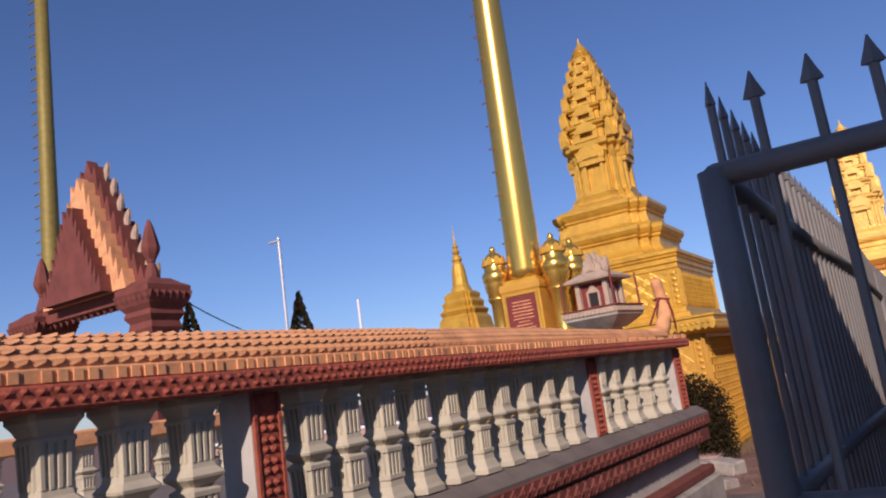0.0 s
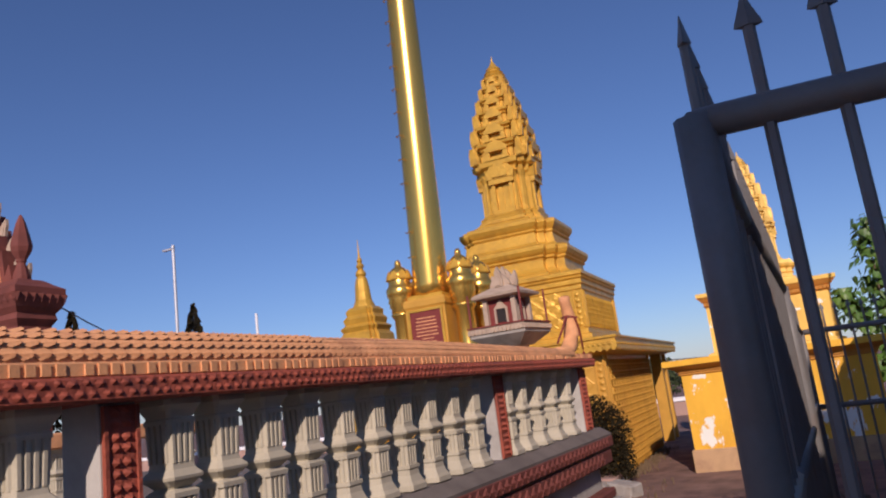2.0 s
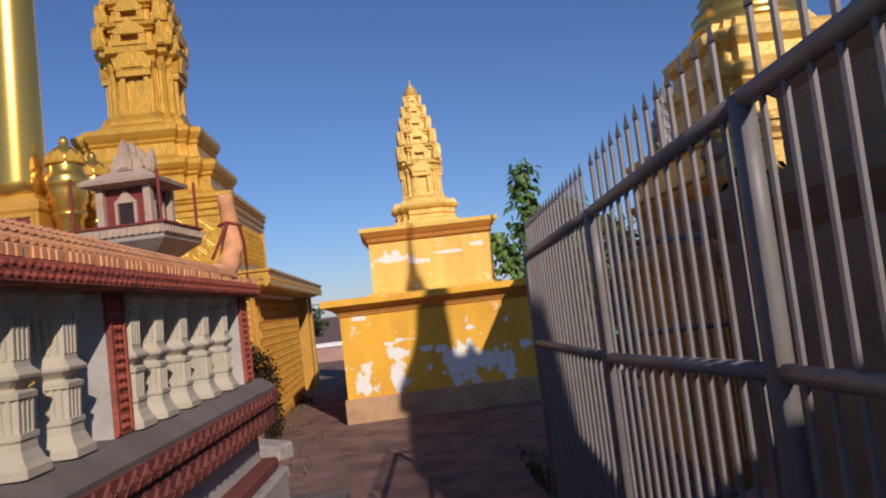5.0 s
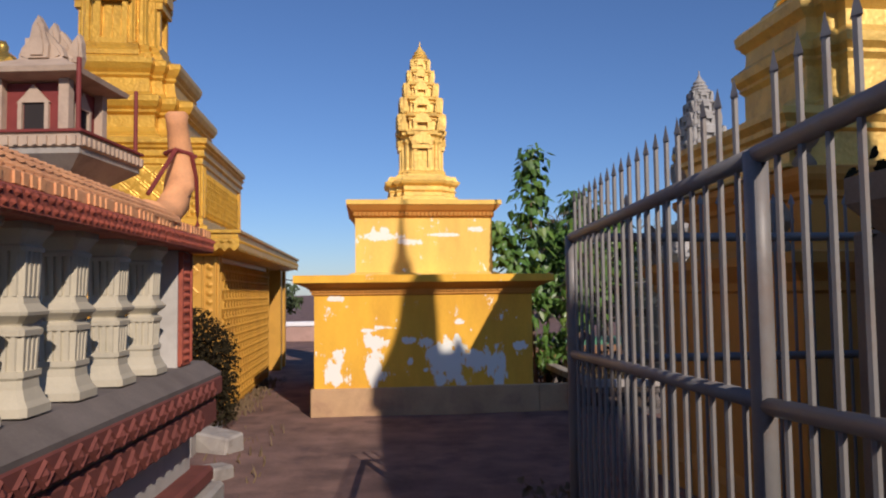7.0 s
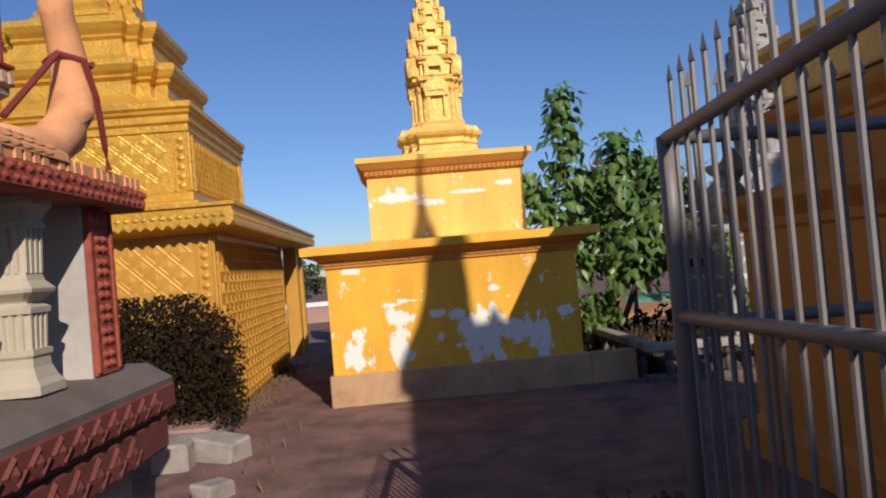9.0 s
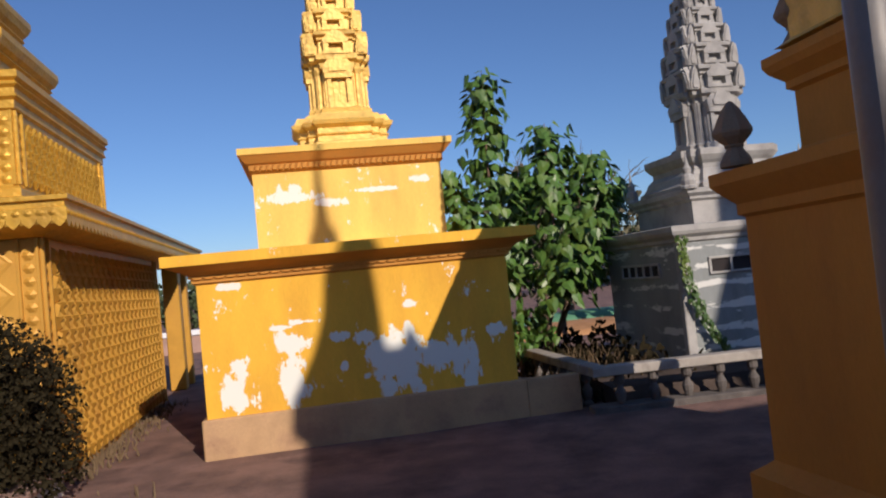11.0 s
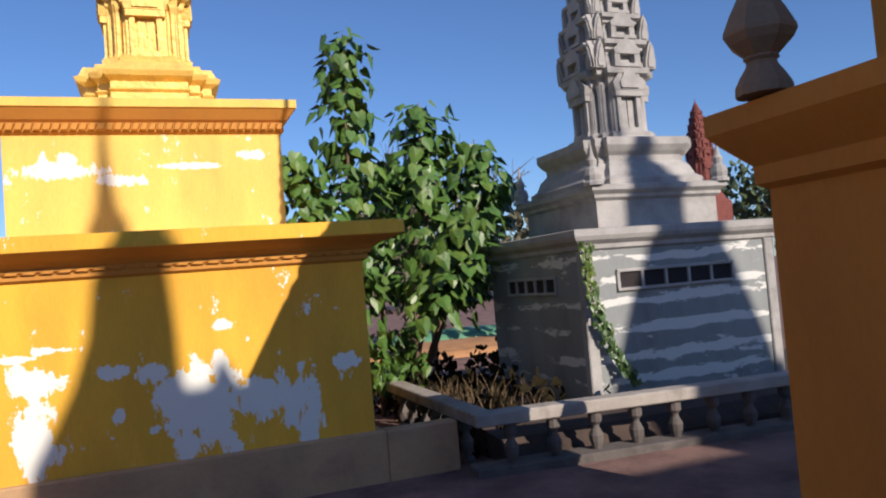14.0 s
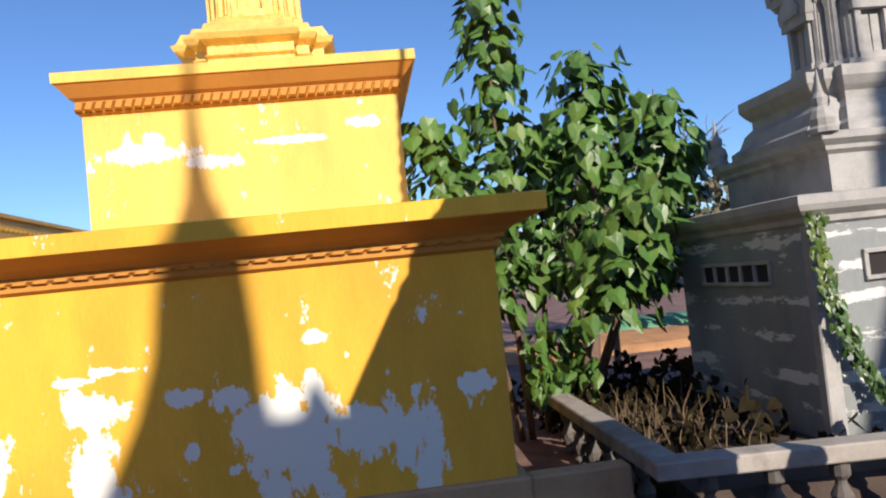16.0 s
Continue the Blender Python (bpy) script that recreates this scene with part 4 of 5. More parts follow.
part("lamp_head", box(B(), -.5, .05, -.06, .06, 8.72, 8.8, .01), TIN, lp)
lp2 = thing("mast", "distant thin white mast", "mast", pose(-23.9, 30, 0))
part("pole", tube(B(), [(0, 0, 0), (0, 0, 4), (0, 0, 7.4)], .07, 8), WHITE, lp2)
bm = B()
p0, p1 = Vector((-9.25, 5.6, 4.2)), Vector((-27, 30, 6.3))
tube(bm, [p0.lerp(p1, i / 16) - Vector((0, 0, .8 * (1 - (i / 8 - 1) ** 2))) for i in range(17)], .013, 5)
tagged(part("overhead_cable", bm, WIRE), "sagging black overhead cable", "cable")
bm = B()
p0, p1 = Vector((-3.6, 24, 2.2)), Vector((6, 26, 2.0))
tube(bm, [p0.lerp(p1, i / 8) - Vector((0, 0, .1 * (1 - (i / 4 - 1) ** 2))) for i in range(9)], .015, 5)
tagged(part("overhead_cable", bm, WIRE), "thin dark cable strung across the yard", "cable")


# ---- carved gilt tiles on the tower ----
def diamond(w, h, d):
    """One lozenge tile with a raised rim and a flower boss, facing +x, its middle at the origin."""
    bm = B()
    o = [(0, -w / 2, 0), (0, 0, -h / 2), (0, w / 2, 0), (0, 0, h / 2)]
    k = .8
    a = [bm.verts.new(p) for p in o]
    b = [bm.verts.new((d, y * k, z * k)) for _, y, z in o]
    c = [bm.verts.new((d * .35, y * .6, z * .6)) for _, y, z in o]
    t = bm.verts.new((d * 1.5, 0, 0))
    for i in range(4):
        j = (i + 1) % 4
        bm.faces.new((a[i], a[j], b[j], b[i]))
        bm.faces.new((b[i], b[j], c[j], c[i]))
        bm.faces.new((c[i], c[j], t))
    return bm


def tile_field(parent, m, width, height, w, h, d, material, singles):
    """Lozenges over a field of the plane y-z of m, x outward. The first ones are objects, the rest one mesh."""
    spots = []
    rows = int(height / (h / 2)) - 1
    for r in range(rows):
        n = int((width - (w / 2 if r % 2 else 0)) / w)
        for i in range(n):
            spots.append((w * (i + .5) + (w / 2 if r % 2 else 0), h / 2 * (r + 1)))
    spots.sort(key=lambda s: s[0])
    me = mesh_of(diamond(w, h, d), "tile", material)
    for y, z in spots[:singles]:
        shared("tile", me, parent, m @ Matrix.Translation((0.003, y, z)))
    rest = spots[singles:]
    if rest:
        base = [m.to_3x3() @ v.co for v in me.vertices]
        polys = [tuple(p.vertices) for p in me.polygons]
        vs, fs = [], []
        for y, z in rest:
            o = m @ Vector((0.003, y, z))
            k = len(vs)
            vs += [o + v for v in base]
            fs += [tuple(k + i for i in p) for p in polys]
        tagged(raw("tile_field", vs, fs, material, parent), kind="stuff")


def frame_strip(bm, y0, y1, z0, z1, d):
    box(bm, 0, d, y0, y1, z0, z1, .004)


FRONT = Matrix.Rotation(radians(-90), 4, "Z")     # x outward becomes -y, y runs to +x
tile_field(tower, Matrix.Translation((2.03, -2.15, .05)), 5.0, 2.25, .25, .27, .045, GOLD_WALL, 300)
tile_field(tower, Matrix.Translation((-1.8, -2.35, .12)) @ FRONT, 3.6, 2.1, .3, .3, .006, GOLD_WALL, 120)
tile_field(tower, Matrix.Translation((1.66, -1.45, 2.9)), 2.95, .78, .18, .2, .028, GOLD, 120)
tile_field(tower, Matrix.Translation((-1.45, -1.66, 2.9)) @ FRONT, 2.9, .78, .3, .26, .006, GOLD, 60)
tile_field(terrace, Matrix.Translation((.263, .5, 1.125)), 5.6, .11, .13, .1, .012, GATE_RED, 80)
tile_field(terrace, Matrix.Translation((.242, .5, .957)), 5.5, .14, .15, .13, .014, GATE_RED, 80)
for m, w, hh, z0, mt in ((Matrix.Translation((2.03, -2.35, 0)), 5.35, 2.28, .02, GOLD_WALL), (Matrix.Translation((-2.03, -2.35, 0)) @ FRONT, 4.06, 2.28, .02, GOLD_WALL),
                         (Matrix.Translation((1.66, -1.66, 0)), 3.32, 3.66, 2.9, GOLD), (Matrix.Translation((-1.66, -1.66, 0)) @ FRONT, 3.32, 3.66, 2.9, GOLD)):
    for a in (0.0, w - .2):
        bm = B()
        frame_strip(bm, a + .002, a + .03, z0, hh, .035)
        frame_strip(bm, a + .17, a + .198, z0, hh, .035)
        z = z0 + .06
        while z < hh - .05:
            loft_ring = [bm.verts.new((.004, a + .1 + .055 * math.cos(t), z + .05 * math.sin(t))) for t in [j * math.pi / 3 for j in range(6)]]
            tp = bm.verts.new((.03, a + .1, z))
            for j in range(6):
                bm.faces.new((loft_ring[j], loft_ring[(j + 1) % 6], tp))
            z += .12
        bm.transform(m)
        part("pilaster", bm, mt, tower)
# hanging leaves and a floral band along the eave
LEAFD = mesh_of(extrude_outline(B(), [(-.06, 0), (.06, 0), (.06, -.03), (.03, -.06), (0, -.085), (-.03, -.06), (-.06, -.03)], 0, .015), "eave_leaf", GOLD)
n = int(8.8 / .125)
for i in range(n):
    shared("eave_leaf", LEAFD, tower, pose(2.375, -2.66 + .125 * i, 2.41))
for i in range(38):
    shared("eave_leaf", LEAFD, tower, Matrix.Translation((-2.3 + .125 * i, -2.695, 2.41)) @ FRONT)
bm = B()
for i in range(int(8.8 / .1)):
    y = -2.66 + .1 * i
    ps = [bm.verts.new((2.388, y + .045 * math.cos(t), 2.455 + .035 * math.sin(t))) for t in [j * math.pi / 3 for j in range(6)]]
    tp = bm.verts.new((2.41, y, 2.455))
    for j in range(6):
        bm.faces.new((ps[j], ps[(j + 1) % 6], tp))
for i in range(47):
    x = -2.33 + .1 * i
    ps = [bm.verts.new((x + .045 * math.cos(t), -2.708, 2.455 + .035 * math.sin(t))) for t in [j * math.pi / 3 for j in range(6)]]
    tp = bm.verts.new((x, -2.73, 2.455))
    for j in range(6):
        bm.faces.new((ps[j], ps[(j + 1) % 6], tp))
tagged(part("eave_carving", bm, GOLD, tower), kind="stuff")
part("porch_column", box(B(), 1.86, 2.14, 4.5, 4.8, 0, 2.3, .015), GOLD_WALL, tower, "yellow porch column")
part("porch_column", box(B(), 1.86, 2.14, 5.4, 5.6, 0, 2.3, .015), GOLD_WALL, tower, "yellow porch column")

# ---- planter and dark bush before the pavilion ----
pl = thing("planter", "low cement planter with a pink cap", "planter", pose(-3.4, 11.6, 0))
part("planter_wall", box(B(), -1.2, .92, -.5, .62, -.05, .17, .015), PLASTER, pl)
part("planter_cap", box(B(), -1.24, .96, -.54, .64, .17, .22, .01), PINK, pl)
part("block", box(B(), .62, .95, -1.35, -1.05, -.05, .24, .03), CEMENT, pl)


def leaf_mesh(name, s, material):
    """A heart-shaped drooping leaf folded along its rib; hangs towards -z, faces -y."""
    out = [(0, 0, 0), (.3, 0, .1), (.48, .06, -.12), (.42, .08, -.45), (.2, .05, -.8), (0, .02, -1.12), (-.2, .05, -.8), (-.42, .08, -.45), (-.48, .06, -.12), (-.3, 0, .1)]
    vs = [(x * s, y * s, z * s) for x, y, z in out] + [(0, -.05 * s, -.45 * s)]
    fs = [(i, (i + 1) % 10, 10) for i in range(10)]
    me = bpy.data.meshes.new(name)
    me.from_pydata(vs, [], fs)
    me.materials.append(material)
    return me


def scatter(name, spots, me, material, parent, singles=0):
    """Leaves at poses: some as objects, the rest as one mesh."""
    for m in spots[:singles]:
        shared("leaf", me, parent, m)
    base = np.array([v.co[:] for v in me.vertices])
    polys = [tuple(p.vertices) for p in me.polygons]
    vs, fs = [], []
    for m in spots[singles:]:
        a = np.array(m)
        k = len(vs)
        vs += [tuple(p) for p in base @ a[:3, :3].T + a[:3, 3]]
        fs += [tuple(k + i for i in p) for p in polys]
    if vs:
        tagged(raw(name, vs, fs, material, parent), kind="stuff")


rng = random.Random(11)
bush = thing("bush", "dense dark clipped bush in the planter", "bush", pose(-3.3, 11.7, .15))
spots = []
while len(spots) < 17000:
    p = Vector((rng.uniform(-1, 1), rng.uniform(-1, 1), rng.uniform(0, 1)))
    r = max(abs(p.x), abs(p.y)) ** 4 + p.z ** 5
    nz = noise.noise(p * 3.1)
    if r + nz * .35 < 1.0:
        q = Vector((p.x * 1.06, p.y * .5, p.z * 1.44))
        spots.append(Matrix.Translation(q) @ Euler((rng.uniform(-1.2, 1.2), rng.uniform(-1, 1), rng.uniform(0, 6.3))).to_matrix().to_4x4() @ Matrix.Scale(rng.uniform(.6, 1.3), 4))
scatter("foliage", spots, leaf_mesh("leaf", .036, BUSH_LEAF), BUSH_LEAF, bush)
bm = B()
for i in range(9):
    x, y = rng.uniform(-.7, .7), rng.uniform(-.3, .3)
    tube(bm, [(x, y, -.05), (x * 1.1, y, .4), (x * 1.25, y * 1.3, 1.1)], [.02, .016, .006], 5)
part("stems", bm, BARK, bush)

# ---- the tree between the tombs ----
tree = thing("tree", "young broad-leaved tree with drooping heart-shaped leaves", "tree", pose(2.6, 15.2, 0))
stems = [
    [(-.1, .1, 0), (-.14, .1, 1.0), (-.16, .1, 2.2), (-.14, .1, 3.4), (-.1, .1, 4.42)],
    [(.3, .0, 0), (.5, 0, .9), (.72, 0, 1.8), (.72, .1, 2.8), (.76, .1, 3.62)],
    [(.4, .2, 0), (.8, .2, .9), (1.2, .2, 1.7), (1.4, .2, 2.6), (1.48, .2, 3.2)],
    [(-.2, .1, 0), (-.35, .0, .9), (-.5, -.1, 1.7), (-.66, -.1, 2.4), (-.8, -.1, 3.0)],
    [(.5, .4, 0), (1.0, .5, 1.0), (1.45, .6, 1.8), (1.8, .7, 2.4), (2.0, .7, 2.75)],
    [(.1, .3, 0), (.2, .4, 1.0), (.3, .5, 2.0), (.35, .5, 2.6), (.42, .5, 3.0)],
    [(.2, -.2, 0), (.4, -.3, .8), (.65, -.35, 1.5), (.95, -.4, 2.0), (1.2, -.4, 2.3)],
]
spots = []
for si, st in enumerate(stems):
    bm = B()
    tube(bm, st, [.035, .03, .022, .014, .006], 7)
    part("trunk" if si == 0 else "limb", bm, BARK, tree, smooth=True)
    pts = [Vector(p) for p in st]
    count = (360, 360, 350, 300, 290, 310, 280)[si]
    spread = (.36, .44, .46, .42, .4, .5, .42)[si]
    for k in range(count):
        t = rng.uniform(.26, 1.0) ** .8 * 4
        i = min(int(t), 3)
        c = pts[i].lerp(pts[i + 1], t - i)
        ang = rng.uniform(0, 6.283)
        rad = spread * rng.uniform(.2, 1.25) * (1.15 - .5 * (t / 4) ** 2)
        c = c + Vector((math.cos(ang) * rad, math.sin(ang) * rad, rng.uniform(-.12, .06)))
        m = Matrix.Translation(c) @ Matrix.Rotation(ang + math.pi / 2 + rng.uniform(-.5, .5), 4, "Z") @ Matrix.Rotation(rng.uniform(-1.25, .15), 4, "X") @ Matrix.Rotation(rng.uniform(-.4, .4), 4, "Y") @ Matrix.Scale(rng.uniform(.7, 1.25), 4)
        spots.append(m)
for k in range(170):
    c = Vector((rng.uniform(-.15, .45), rng.uniform(-.45, .0), rng.uniform(.35, 1.0)))
    spots.append(Matrix.Translation(c) @ Euler((rng.uniform(-1.0, .2), rng.uniform(-.4, .4), rng.uniform(0, 6.3))).to_matrix().to_4x4() @ Matrix.Scale(rng.uniform(.6, .9), 4))
rng.shuffle(spots)
scatter("crown", spots, leaf_mesh("leaf", .15, LEAF), LEAF, tree, 300)

# ---- leafless tree behind it ----
bare = thing("bare_tree", "leafless grey-brown tree with fine dry twigs", "tree", pose(4.5, 18.6, 0))


def branch(bm, p, d, length, r, depth):
    """One bent branch and its forks."""
    q = p + d * length * .5 + Vector((rng.uniform(-.06, .06), rng.uniform(-.06, .06), 0)) * length
    e = q + (d + Vector((rng.uniform(-.2, .2), rng.uniform(-.2, .2), rng.uniform(-.05, .2)))).normalized() * length * .5
    tube(bm, [p, q, e], [r, r * .8, r * .6], 4)
    if depth:
        for _ in range(3 if depth > 1 else 4):
            nd = (d + Vector((rng.uniform(-.75, .75), rng.uniform(-.75, .75), rng.uniform(-.15, .5)))).normalized()
            branch(bm, q.lerp(e, rng.uniform(.2, 1)), nd, length * rng.uniform(.5, .75), r * .55, depth - 1)


bm = B()
branch(bm, Vector((0, 0, -.05)), Vector((0, 0, 1)), 2.0, .06, 0)
part("trunk", bm, BARK, bare)
for a in range(7):
    bm = B()
    branch(bm, Vector((0, 0, 1.5)), Vector((math.cos(a * .9) * .75, math.sin(a * .9) * .6, 1.0)).normalized(), 1.25, .03, 3)
    part("bough", bm, DRY, bare)

# ---- dry weeds and vine ----
weeds = B()
for i in range(150):
    x, y = rng.uniform(2.75, 3.7), rng.uniform(13.0, 14.8)
    h = rng.uniform(.2, .55)
    dx, dy = rng.uniform(-.2, .2), rng.uniform(-.15, .15)
    tube(weeds, [(x, y, 0), (x + dx * .5, y + dy * .5, h * .7), (x + dx, y + dy, h)], [.006, .005, .002], 4)
under = []
for i in range(1900):
    x, y = rng.uniform(2.7, 4.3), rng.uniform(12.9, 17.0)
    under.append(Matrix.Translation((x, y, rng.uniform(.0, .62) * (.55 + noise.noise((x * 2, y * 2, 0))))) @ Euler((rng.uniform(-1, 1), rng.uniform(-1, 1), rng.uniform(0, 6.3))).to_matrix().to_4x4() @ Matrix.Scale(rng.uniform(.6, 1.3), 4))
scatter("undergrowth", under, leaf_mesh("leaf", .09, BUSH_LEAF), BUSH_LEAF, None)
tagged(bpy.data.objects["undergrowth"], "low dark undergrowth behind the low balustrade", "undergrowth")
tagged(part("dry_weeds", weeds, DRY), "tangle of dry weeds behind the low balustrade", "weeds", kind="stuff")
vine = thing("vine", "leafy creeper hanging down the corner of the grey tomb", "vine", pose(4.06, 13.1, 1.75))
spots = []
for k in range(230):
    t = rng.random()
    c = Vector((-.02 + .42 * t ** 2.2 + rng.uniform(-.06, .06), -.06 + rng.uniform(-.05, .0), -1.35 * t))
    spots.append(Matrix.Translation(c) @ Euler((rng.uniform(-.5, .3), rng.uniform(-.5, .5), rng.uniform(-.6, .6))).to_matrix().to_4x4() @ Matrix.Scale(rng.uniform(.6, 1.3), 4))
scatter("leaves", spots, leaf_mesh("leaf", .05, LEAF), LEAF, vine)
part("stem", tube(B(), [(-.02, -.05, 0), (.05, -.06, -.5), (.18, -.06, -.95), (.4, -.06, -1.4)], .008, 5), BARK, vine)
grass = []
for k in range(620):
    s = rng.random()
    if s < .62:
        x, y = -2.5 + rng.gauss(0, .12), rng.uniform(12.6, 17.5)
    elif s < .88:
        x, y = rng.uniform(.1, .5), rng.uniform(2.0, 6.2)
    else:
        x, y = rng.uniform(-2.4, -1.6), rng.uniform(8, 12)
    grass.append(Matrix.Translation((x, y, ground_z(y) - .01)) @ Euler((math.pi + rng.uniform(-.5, .5), rng.uniform(-.5, .5), rng.uniform(0, 6.3))).to_matrix().to_4x4() @ Matrix.Diagonal((.35, 1, rng.uniform(.6, 1.8), 1)))
scatter("weed_tufts", grass, leaf_mesh("blade", .07, DRY), DRY, None)
tagged(bpy.data.objects["weed_tufts"], "sparse dry weeds along the wall foot", "weeds")

# ---- rubble and a dried plant ----
for k, (x, y, s, rz) in enumerate(((-2.7, 10.9, .24, 20), (-2.25, 10.65, .26, -30), (-2.0, 9.3, .16, 60))):
    bm = box(B(), -s, s, -s * .6, s * .6, -.05, s * .8, .02)
    for v in bm.verts:
        v.co += Vector((noise.noise(v.co * 9 + Vector((k, 0, 0))), noise.noise(v.co * 9 + Vector((0, k, 5))), 0)) * .05
    tagged(part("rubble_block", bm, CEMENT, m=pose(x, y, 0, 4, 6, rz)), "broken concrete block lying by the wall", "rubble", "rubble blocks")
dp = thing("dried_plant", "withered plant at the foot of the railing", "plant", pose(.70, 7.1, 0))
bm = B()
spots = []
for k in range(26):
    a, h = rng.uniform(0, 6.28), rng.uniform(.15, .45)
    q = Vector((math.cos(a) * h * .5, math.sin(a) * h * .5, h))
    tube(bm, [(0, 0, -.03), q * .5 + Vector((0, 0, .08)), q], [.006, .005, .003], 4)
    for t in (.6, .8, 1.0):
        spots.append(Matrix.Translation(q * t) @ Euler((rng.uniform(-1, 1), rng.uniform(-1, 1), a)).to_matrix().to_4x4())
part("stalks", bm, DRY, dp)
scatter("leaves", spots, leaf_mesh("leaf", .06, DRY), DRY, dp)

# ---- dark masonry inside the enclosure ----
dm = thing("ruined_shrine", "dark weathered masonry shrine inside the railing", "shrine", pose(2.3, 2.4, 0))
bm = B()
rect(bm, .95, 2.1, [(.12, 0), (.12, .5), (.05, .56), (0, .6), (0, 1.9), (.05, 1.95), (.12, 2.05), (.12, 2.15), (-.1, 2.2)])
part("base", bm, DARK_STONE, dm)
bm = B()
rect(bm, .7, 1.8, [(.05, 2.18), (0, 2.25), (0, 2.6), (.06, 2.66), (.06, 2.72), (-.1, 2.76), (-.35, 3.05)])
part("upper_stage", bm, DARK_STONE, dm)
ct = thing("creeper", "dark creeper on top of the masonry", "plant", pose(2.5, 5.3, 2.0))
part("support", box(B(), -.6, .9, -.25, .25, -2.0, .02, .02), DARK_STONE, ct, "dark weathered wall")
spots = []
for k in range(260):
    c = Vector((rng.uniform(-.6, .9), rng.uniform(-.25, .25), rng.uniform(0, .42)))
    spots.append(Matrix.Translation(c) @ Euler((rng.uniform(-1, 1), rng.uniform(-1, 1), rng.uniform(0, 6.3))).to_matrix().to_4x4())
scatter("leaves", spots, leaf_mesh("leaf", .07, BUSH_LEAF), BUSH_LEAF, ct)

# ---- unseen shadow casters behind the start: an added hall and two chedis ----
# made-up hall, out of view; its height and edges set where shade falls
hall = thing("shade_hall", "unseen hall added to shade the yard, plain white with an ochre cornice", "hall", pose(8, -6.2, 0))
part("wall", box(B(), -7.0, 6.0, -1.2, 1.2, 0, 5.0), PLASTER, hall)
bm = B()
rect(bm, 6.5, 1.2, [(0, 5.0), (.1, 5.1), (.1, 5.22), (0, 5.25)], -.5)
part("cornice", bm, ORANGE, hall)
part("upper_shade_block", box(B(), -1.4, 6.0, -1.1, 1.1, 5.2, 8.3), PLASTER, hall)
bm = B()
rect(bm, 3.7, 1.1, [(0, 8.2), (.1, 8.3), (.1, 8.45), (0, 8.5)], 2.3)
part("cornice", bm, ORANGE, hall)
# out of view; proportions follow the shadow it casts on the yellow tomb
r1 = thing("chedi", "tall unseen bell chedi on a broad square base, known by its shadow", "stupa", pose(6.83, -9, 0))
part("base", loft(B(), square(), [(1.9, 0), (1.7, 5), (1.6, 9.2), (1.4, 10.2), (.9, 10.6), (.8, 11.2)]), PALE_GOLD, r1)
bm = loft(B(), ring(20), [(.42, 11.1), (.42, 11.76), (.56, 11.82), (.53, 12.05), (.43, 12.3), (.345, 12.54), (.28, 12.9), (.255, 13.15), (.235, 13.3), (.14, 13.42), (.12, 13.6)])
for v in bm.verts:
    v.co.x -= .15 * min(max(12.95 - v.co.z, 0), .9)
part("bell", bm, PALE_GOLD, r1, "bell with a flared skirt, skewed to shape its shadow", True)
part("spire", loft(B(), ring(20), [(.12, 13.5), (.2, 13.9), (.17, 14.2), (.155, 14.3), (.085, 14.45), (.055, 14.7), (.042, 14.85), (.03, 15.3), (.02, 15.6), (.006, 16.0)], .14, 0), PALE_GOLD, r1, smooth=True)
# block and point added only to notch the shadow's lower edge
part("shadow_turret", box(B(), .2, .85, -.3, .3, 9.0, 12.31), PALE_GOLD, r1)
part("shadow_pinnacle", loft(B(), square(), [(.13, 12.3), (.08, 12.46), (.012, 12.66)], .57, 0), PALE_GOLD, r1)
# out of view; the body casts the shadow on the grey tomb
r2 = thing("chedi", "tall unseen stepped chedi with a needle spire, known by its shadow", "stupa", pose(12.0, -9, 0))
# base made this wide only to shade the ground by the low balustrade
part("base", loft(B(), square(), [(3.15, 0), (3.1, 10.4), (2.9, 10.5), (1.2, 10.55), (1.0, 12.0)], 0, 0, 1, .35), PALE_GOLD, r2)
part("stepped_body", loft(B(), ring(20), [(.98, 12.0), (.9, 12.3), (.68, 12.9), (.6, 13.1), (.44, 13.4), (.36, 13.7), (.34, 14.2), (.2, 14.5), (.06, 14.9), (.01, 15.8)]), PALE_GOLD, r2)


# ---- distance ----
def far_tree(x, y, h, w, seed, material=FAR_LEAF, density=900, z0=0.0):
    r = random.Random(seed)
    t = thing("far_tree", "distant hazy broad-leaved tree", "tree", pose(x, y, z0), "far trees")
    part("trunk", tube(B(), [(0, 0, 0), (.1, 0, h * .3), (.0, .1, h * .6)], [.16, .12, .05], 7), BARK, t)
    sp = []
    for k in range(density):
        while True:
            p = Vector((r.uniform(-1, 1), r.uniform(-1, 1), r.uniform(-1, 1)))
            if p.length < 1 and noise.noise(p * 2.3 + Vector((seed, 0, 0))) > -.12 - .3 * (1 - p.length):
                break
        c = Vector((p.x * w, p.y * w, h * .6 + p.z * h * .4))
        sp.append(Matrix.Translation(c) @ Euler((r.uniform(-1, 1), r.uniform(-1, 1), r.uniform(0, 6.3))).to_matrix().to_4x4() @ Matrix.Scale(r.uniform(.6, 1.4), 4))
    scatter("crown", sp, leaf_mesh("leaf", max(.16, w * .11), material), material, t)


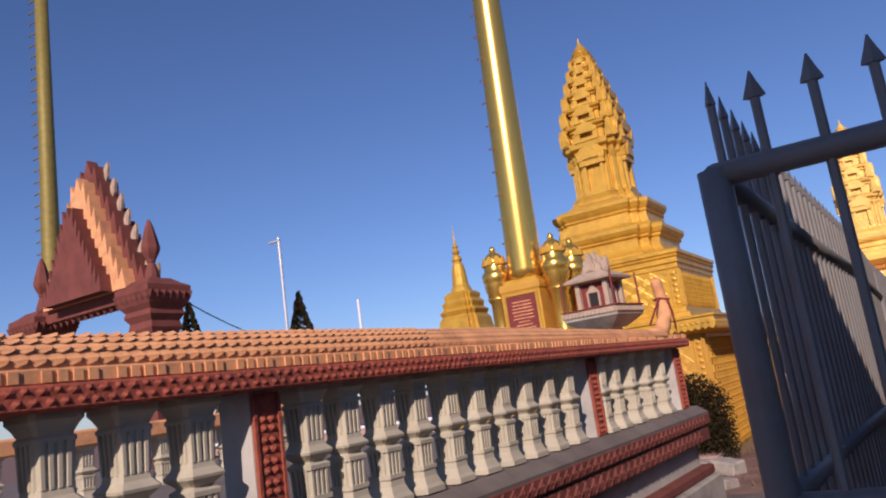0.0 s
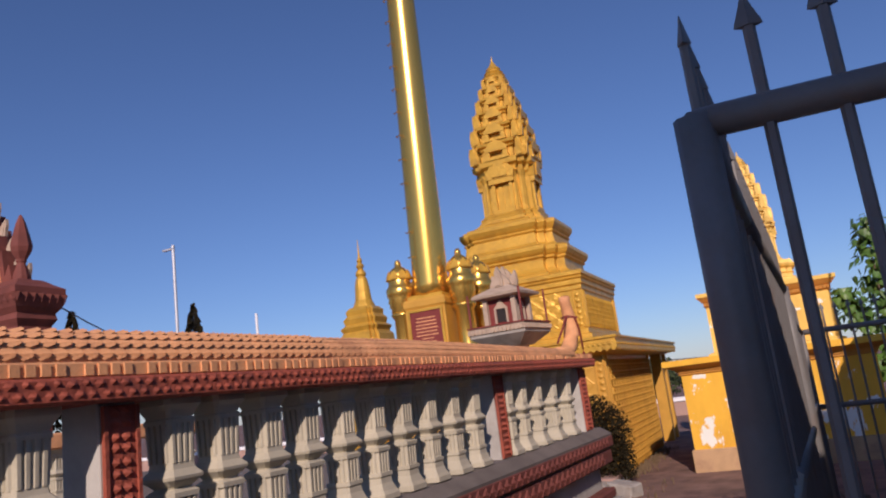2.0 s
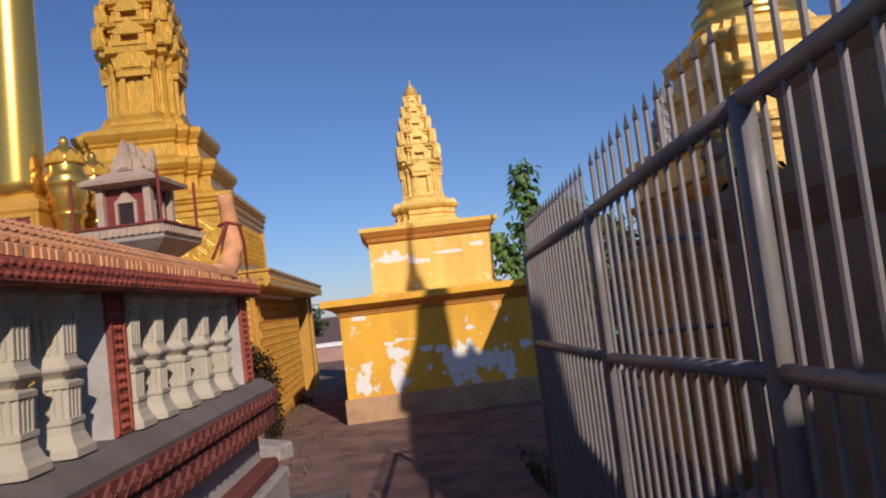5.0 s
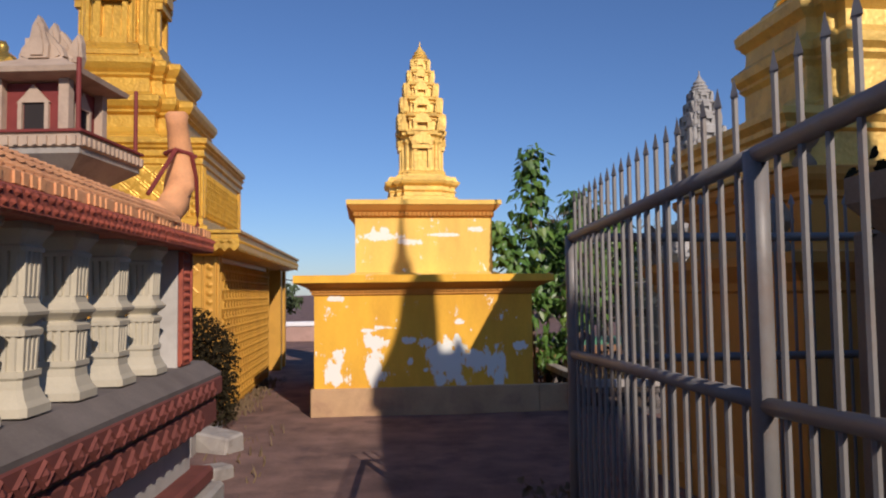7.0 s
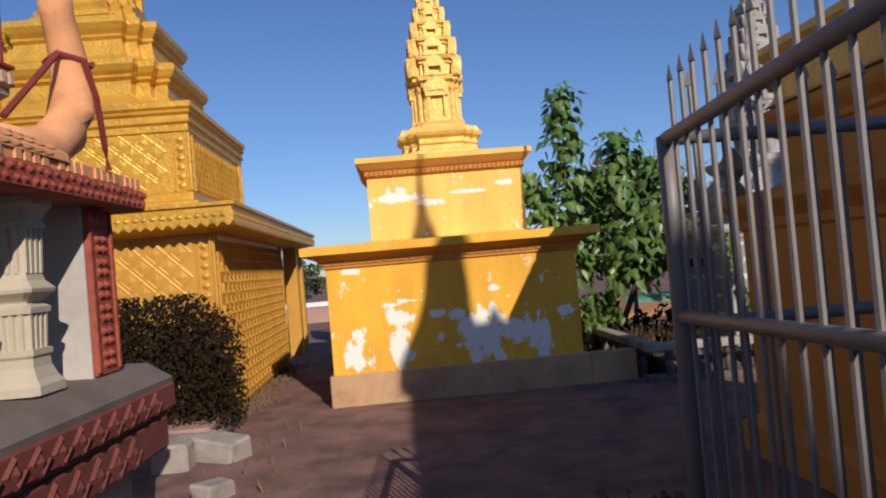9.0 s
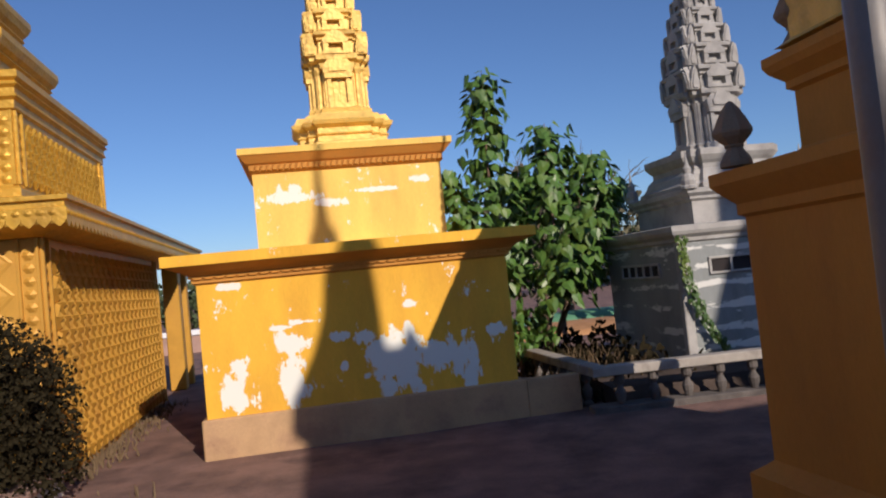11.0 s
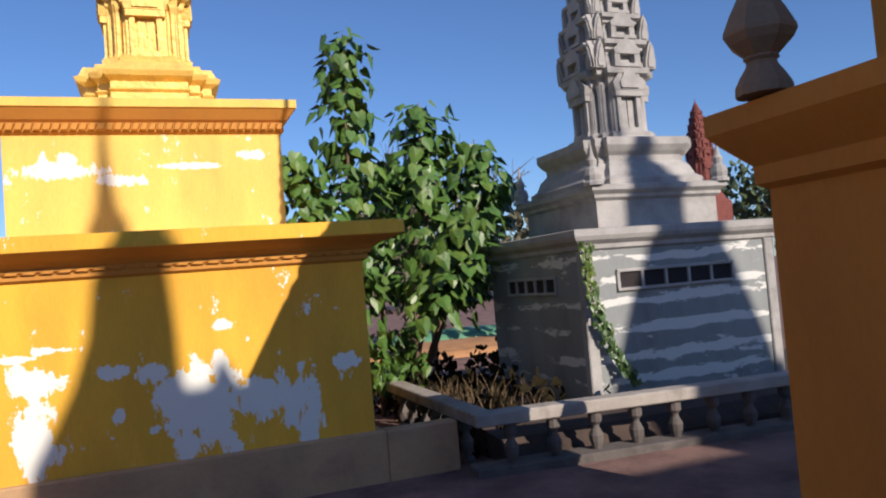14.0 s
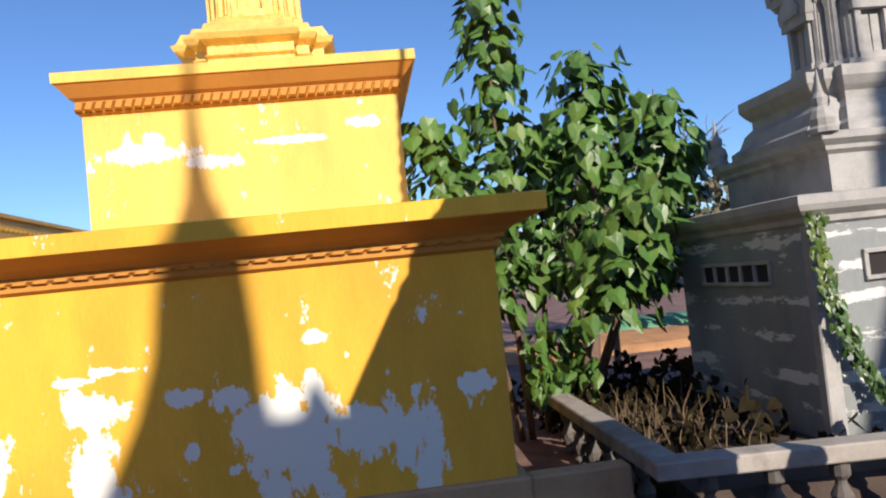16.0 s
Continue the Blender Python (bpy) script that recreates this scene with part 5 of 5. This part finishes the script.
GREY_TREE = mat("dry_foliage", (0.12, 0.115, 0.07), 0.9, 0, 0.4, 2, 10, 0.1)
far_tree(4.7, 20.5, 3.9, 1.1, 1, GREY_TREE, 500)
far_tree(6.6, 24, 4.0, 1.5, 2, FAR_LEAF, 700)
far_tree(7.4, 21, 3.4, .9, 7, GREY_TREE, 350)
far_tree(41, 48, 8.8, 4.5, 3)
far_tree(-9.5, 44, 3.6, 2.6, 4)
far_tree(-5.5, 40, 2.6, 1.8, 5)
far_tree(20, 52, 4, 4, 6)
far_tree(12, 50, 4, 4, 8)
far_tree(28, 56, 5, 5, 9)
for i, (x, y, h) in enumerate(((-38, 41, 11.0), (-44.5, 36, 11.2))):
    t = thing("conifer", "distant dark pointed conifer", "tree", pose(x, y, 0), "conifers")
    part("trunk", tube(B(), [(0, 0, 0), (0, 0, 1), (0, 0, h * .5)], [.15, .12, .06], 6), BARK, t)
    sp = []
    for k in range(1600):
        q = rng.random() ** .7
        a = rng.uniform(0, 6.28)
        sp.append(Matrix.Translation((math.cos(a) * 2.1 * q, math.sin(a) * 2.1 * q, h * (1 - q * .75))) @ Euler((rng.uniform(-1, 1), rng.uniform(-1, 1), a)).to_matrix().to_4x4())
    scatter("crown", sp, leaf_mesh("leaf", .3, BUSH_LEAF), BUSH_LEAF, t)
wallf = thing("yard_wall", "long white boundary wall of the temple yard", "wall", pose(-6, 30, 0), kind="structure")
part("wall_face", box(B(), -30, 9, -.1, .1, 0, .55), PINK, wallf)
part("coping", box(B(), -30, 9, -.16, .16, .55, .72, .02), WHITE, wallf)
rs = thing("red_spire", "distant dark red spire with stone guardians", "tower", pose(28.7, 40, 0))
part("base", loft(B(), redent(), [(1.2, 0), (1.2, 4.6), (1.0, 4.8), (.8, 5.2), (.6, 5.6)]), GATE_RED, rs)
prang(rs, GATE_RED, 0, 0, 5.6, .55, 4.9, 6, .3)
bed = thing("soil_bank", "sunlit orange soil bank with grass", "soil", pose(6, 22, 0))
part("soil", loft(B(), ring(16), [(2.6, -.05), (2.2, .12), (1.2, .2), (.3, .22)], 0, 0, 1.6, .6), mat("orange_soil", (0.42, 0.22, 0.10), 0.95, 0, 0.3, 3, 40, .4), bed)
part("tarpaulin", loft(B(), ring(12), [(1.5, .1), (1.2, .3), (.6, .38), (.1, .4)], .8, 1.2, 1.5, .6), mat("green_tarpaulin", (0.10, 0.26, 0.15), 0.6), bed, "green tarpaulin", True)

# ---- what is seen through the balusters: inner rail and pink house ----
ib = thing("inner_balustrade", "inner terrace balustrade with an orange rail", "balustrade", pose(-6.4, .5, 1.34, 0, 0, -1.7))
part("rail", box(B(), -.14, .14, -6, 5.3, .5, .66, .02), SCALE, ib)
for i in range(26):
    o = shared("baluster", bal_me, ib, Matrix.Translation((0, -5.8 + .43 * i, 0)) @ Matrix.Diagonal((1, 1, .78, 1)))
hs = thing("pink_house", "low pink house with a dark red roof", "house", pose(-19, 3, 0, 0, 0, 15))
part("wall", box(B(), -2, 2, -3, 3, 0, 2.6), PINK, hs)
part("roof", loft(B(), square(), [(1, 2.6), (1.05, 2.7), (.1, 3.3)], 0, 0, 2.2, 3.3), RED, hs)
for y in (-1.6, 0.2, 1.8):
    w = part("window", box(B(), 1.98, 2.04, y - .3, y + .3, 1.2, 2.0), WHITE, hs)
    part("pane", box(B(), 2.03, 2.05, y - .22, y + .22, 1.28, 1.92), DARK, w)
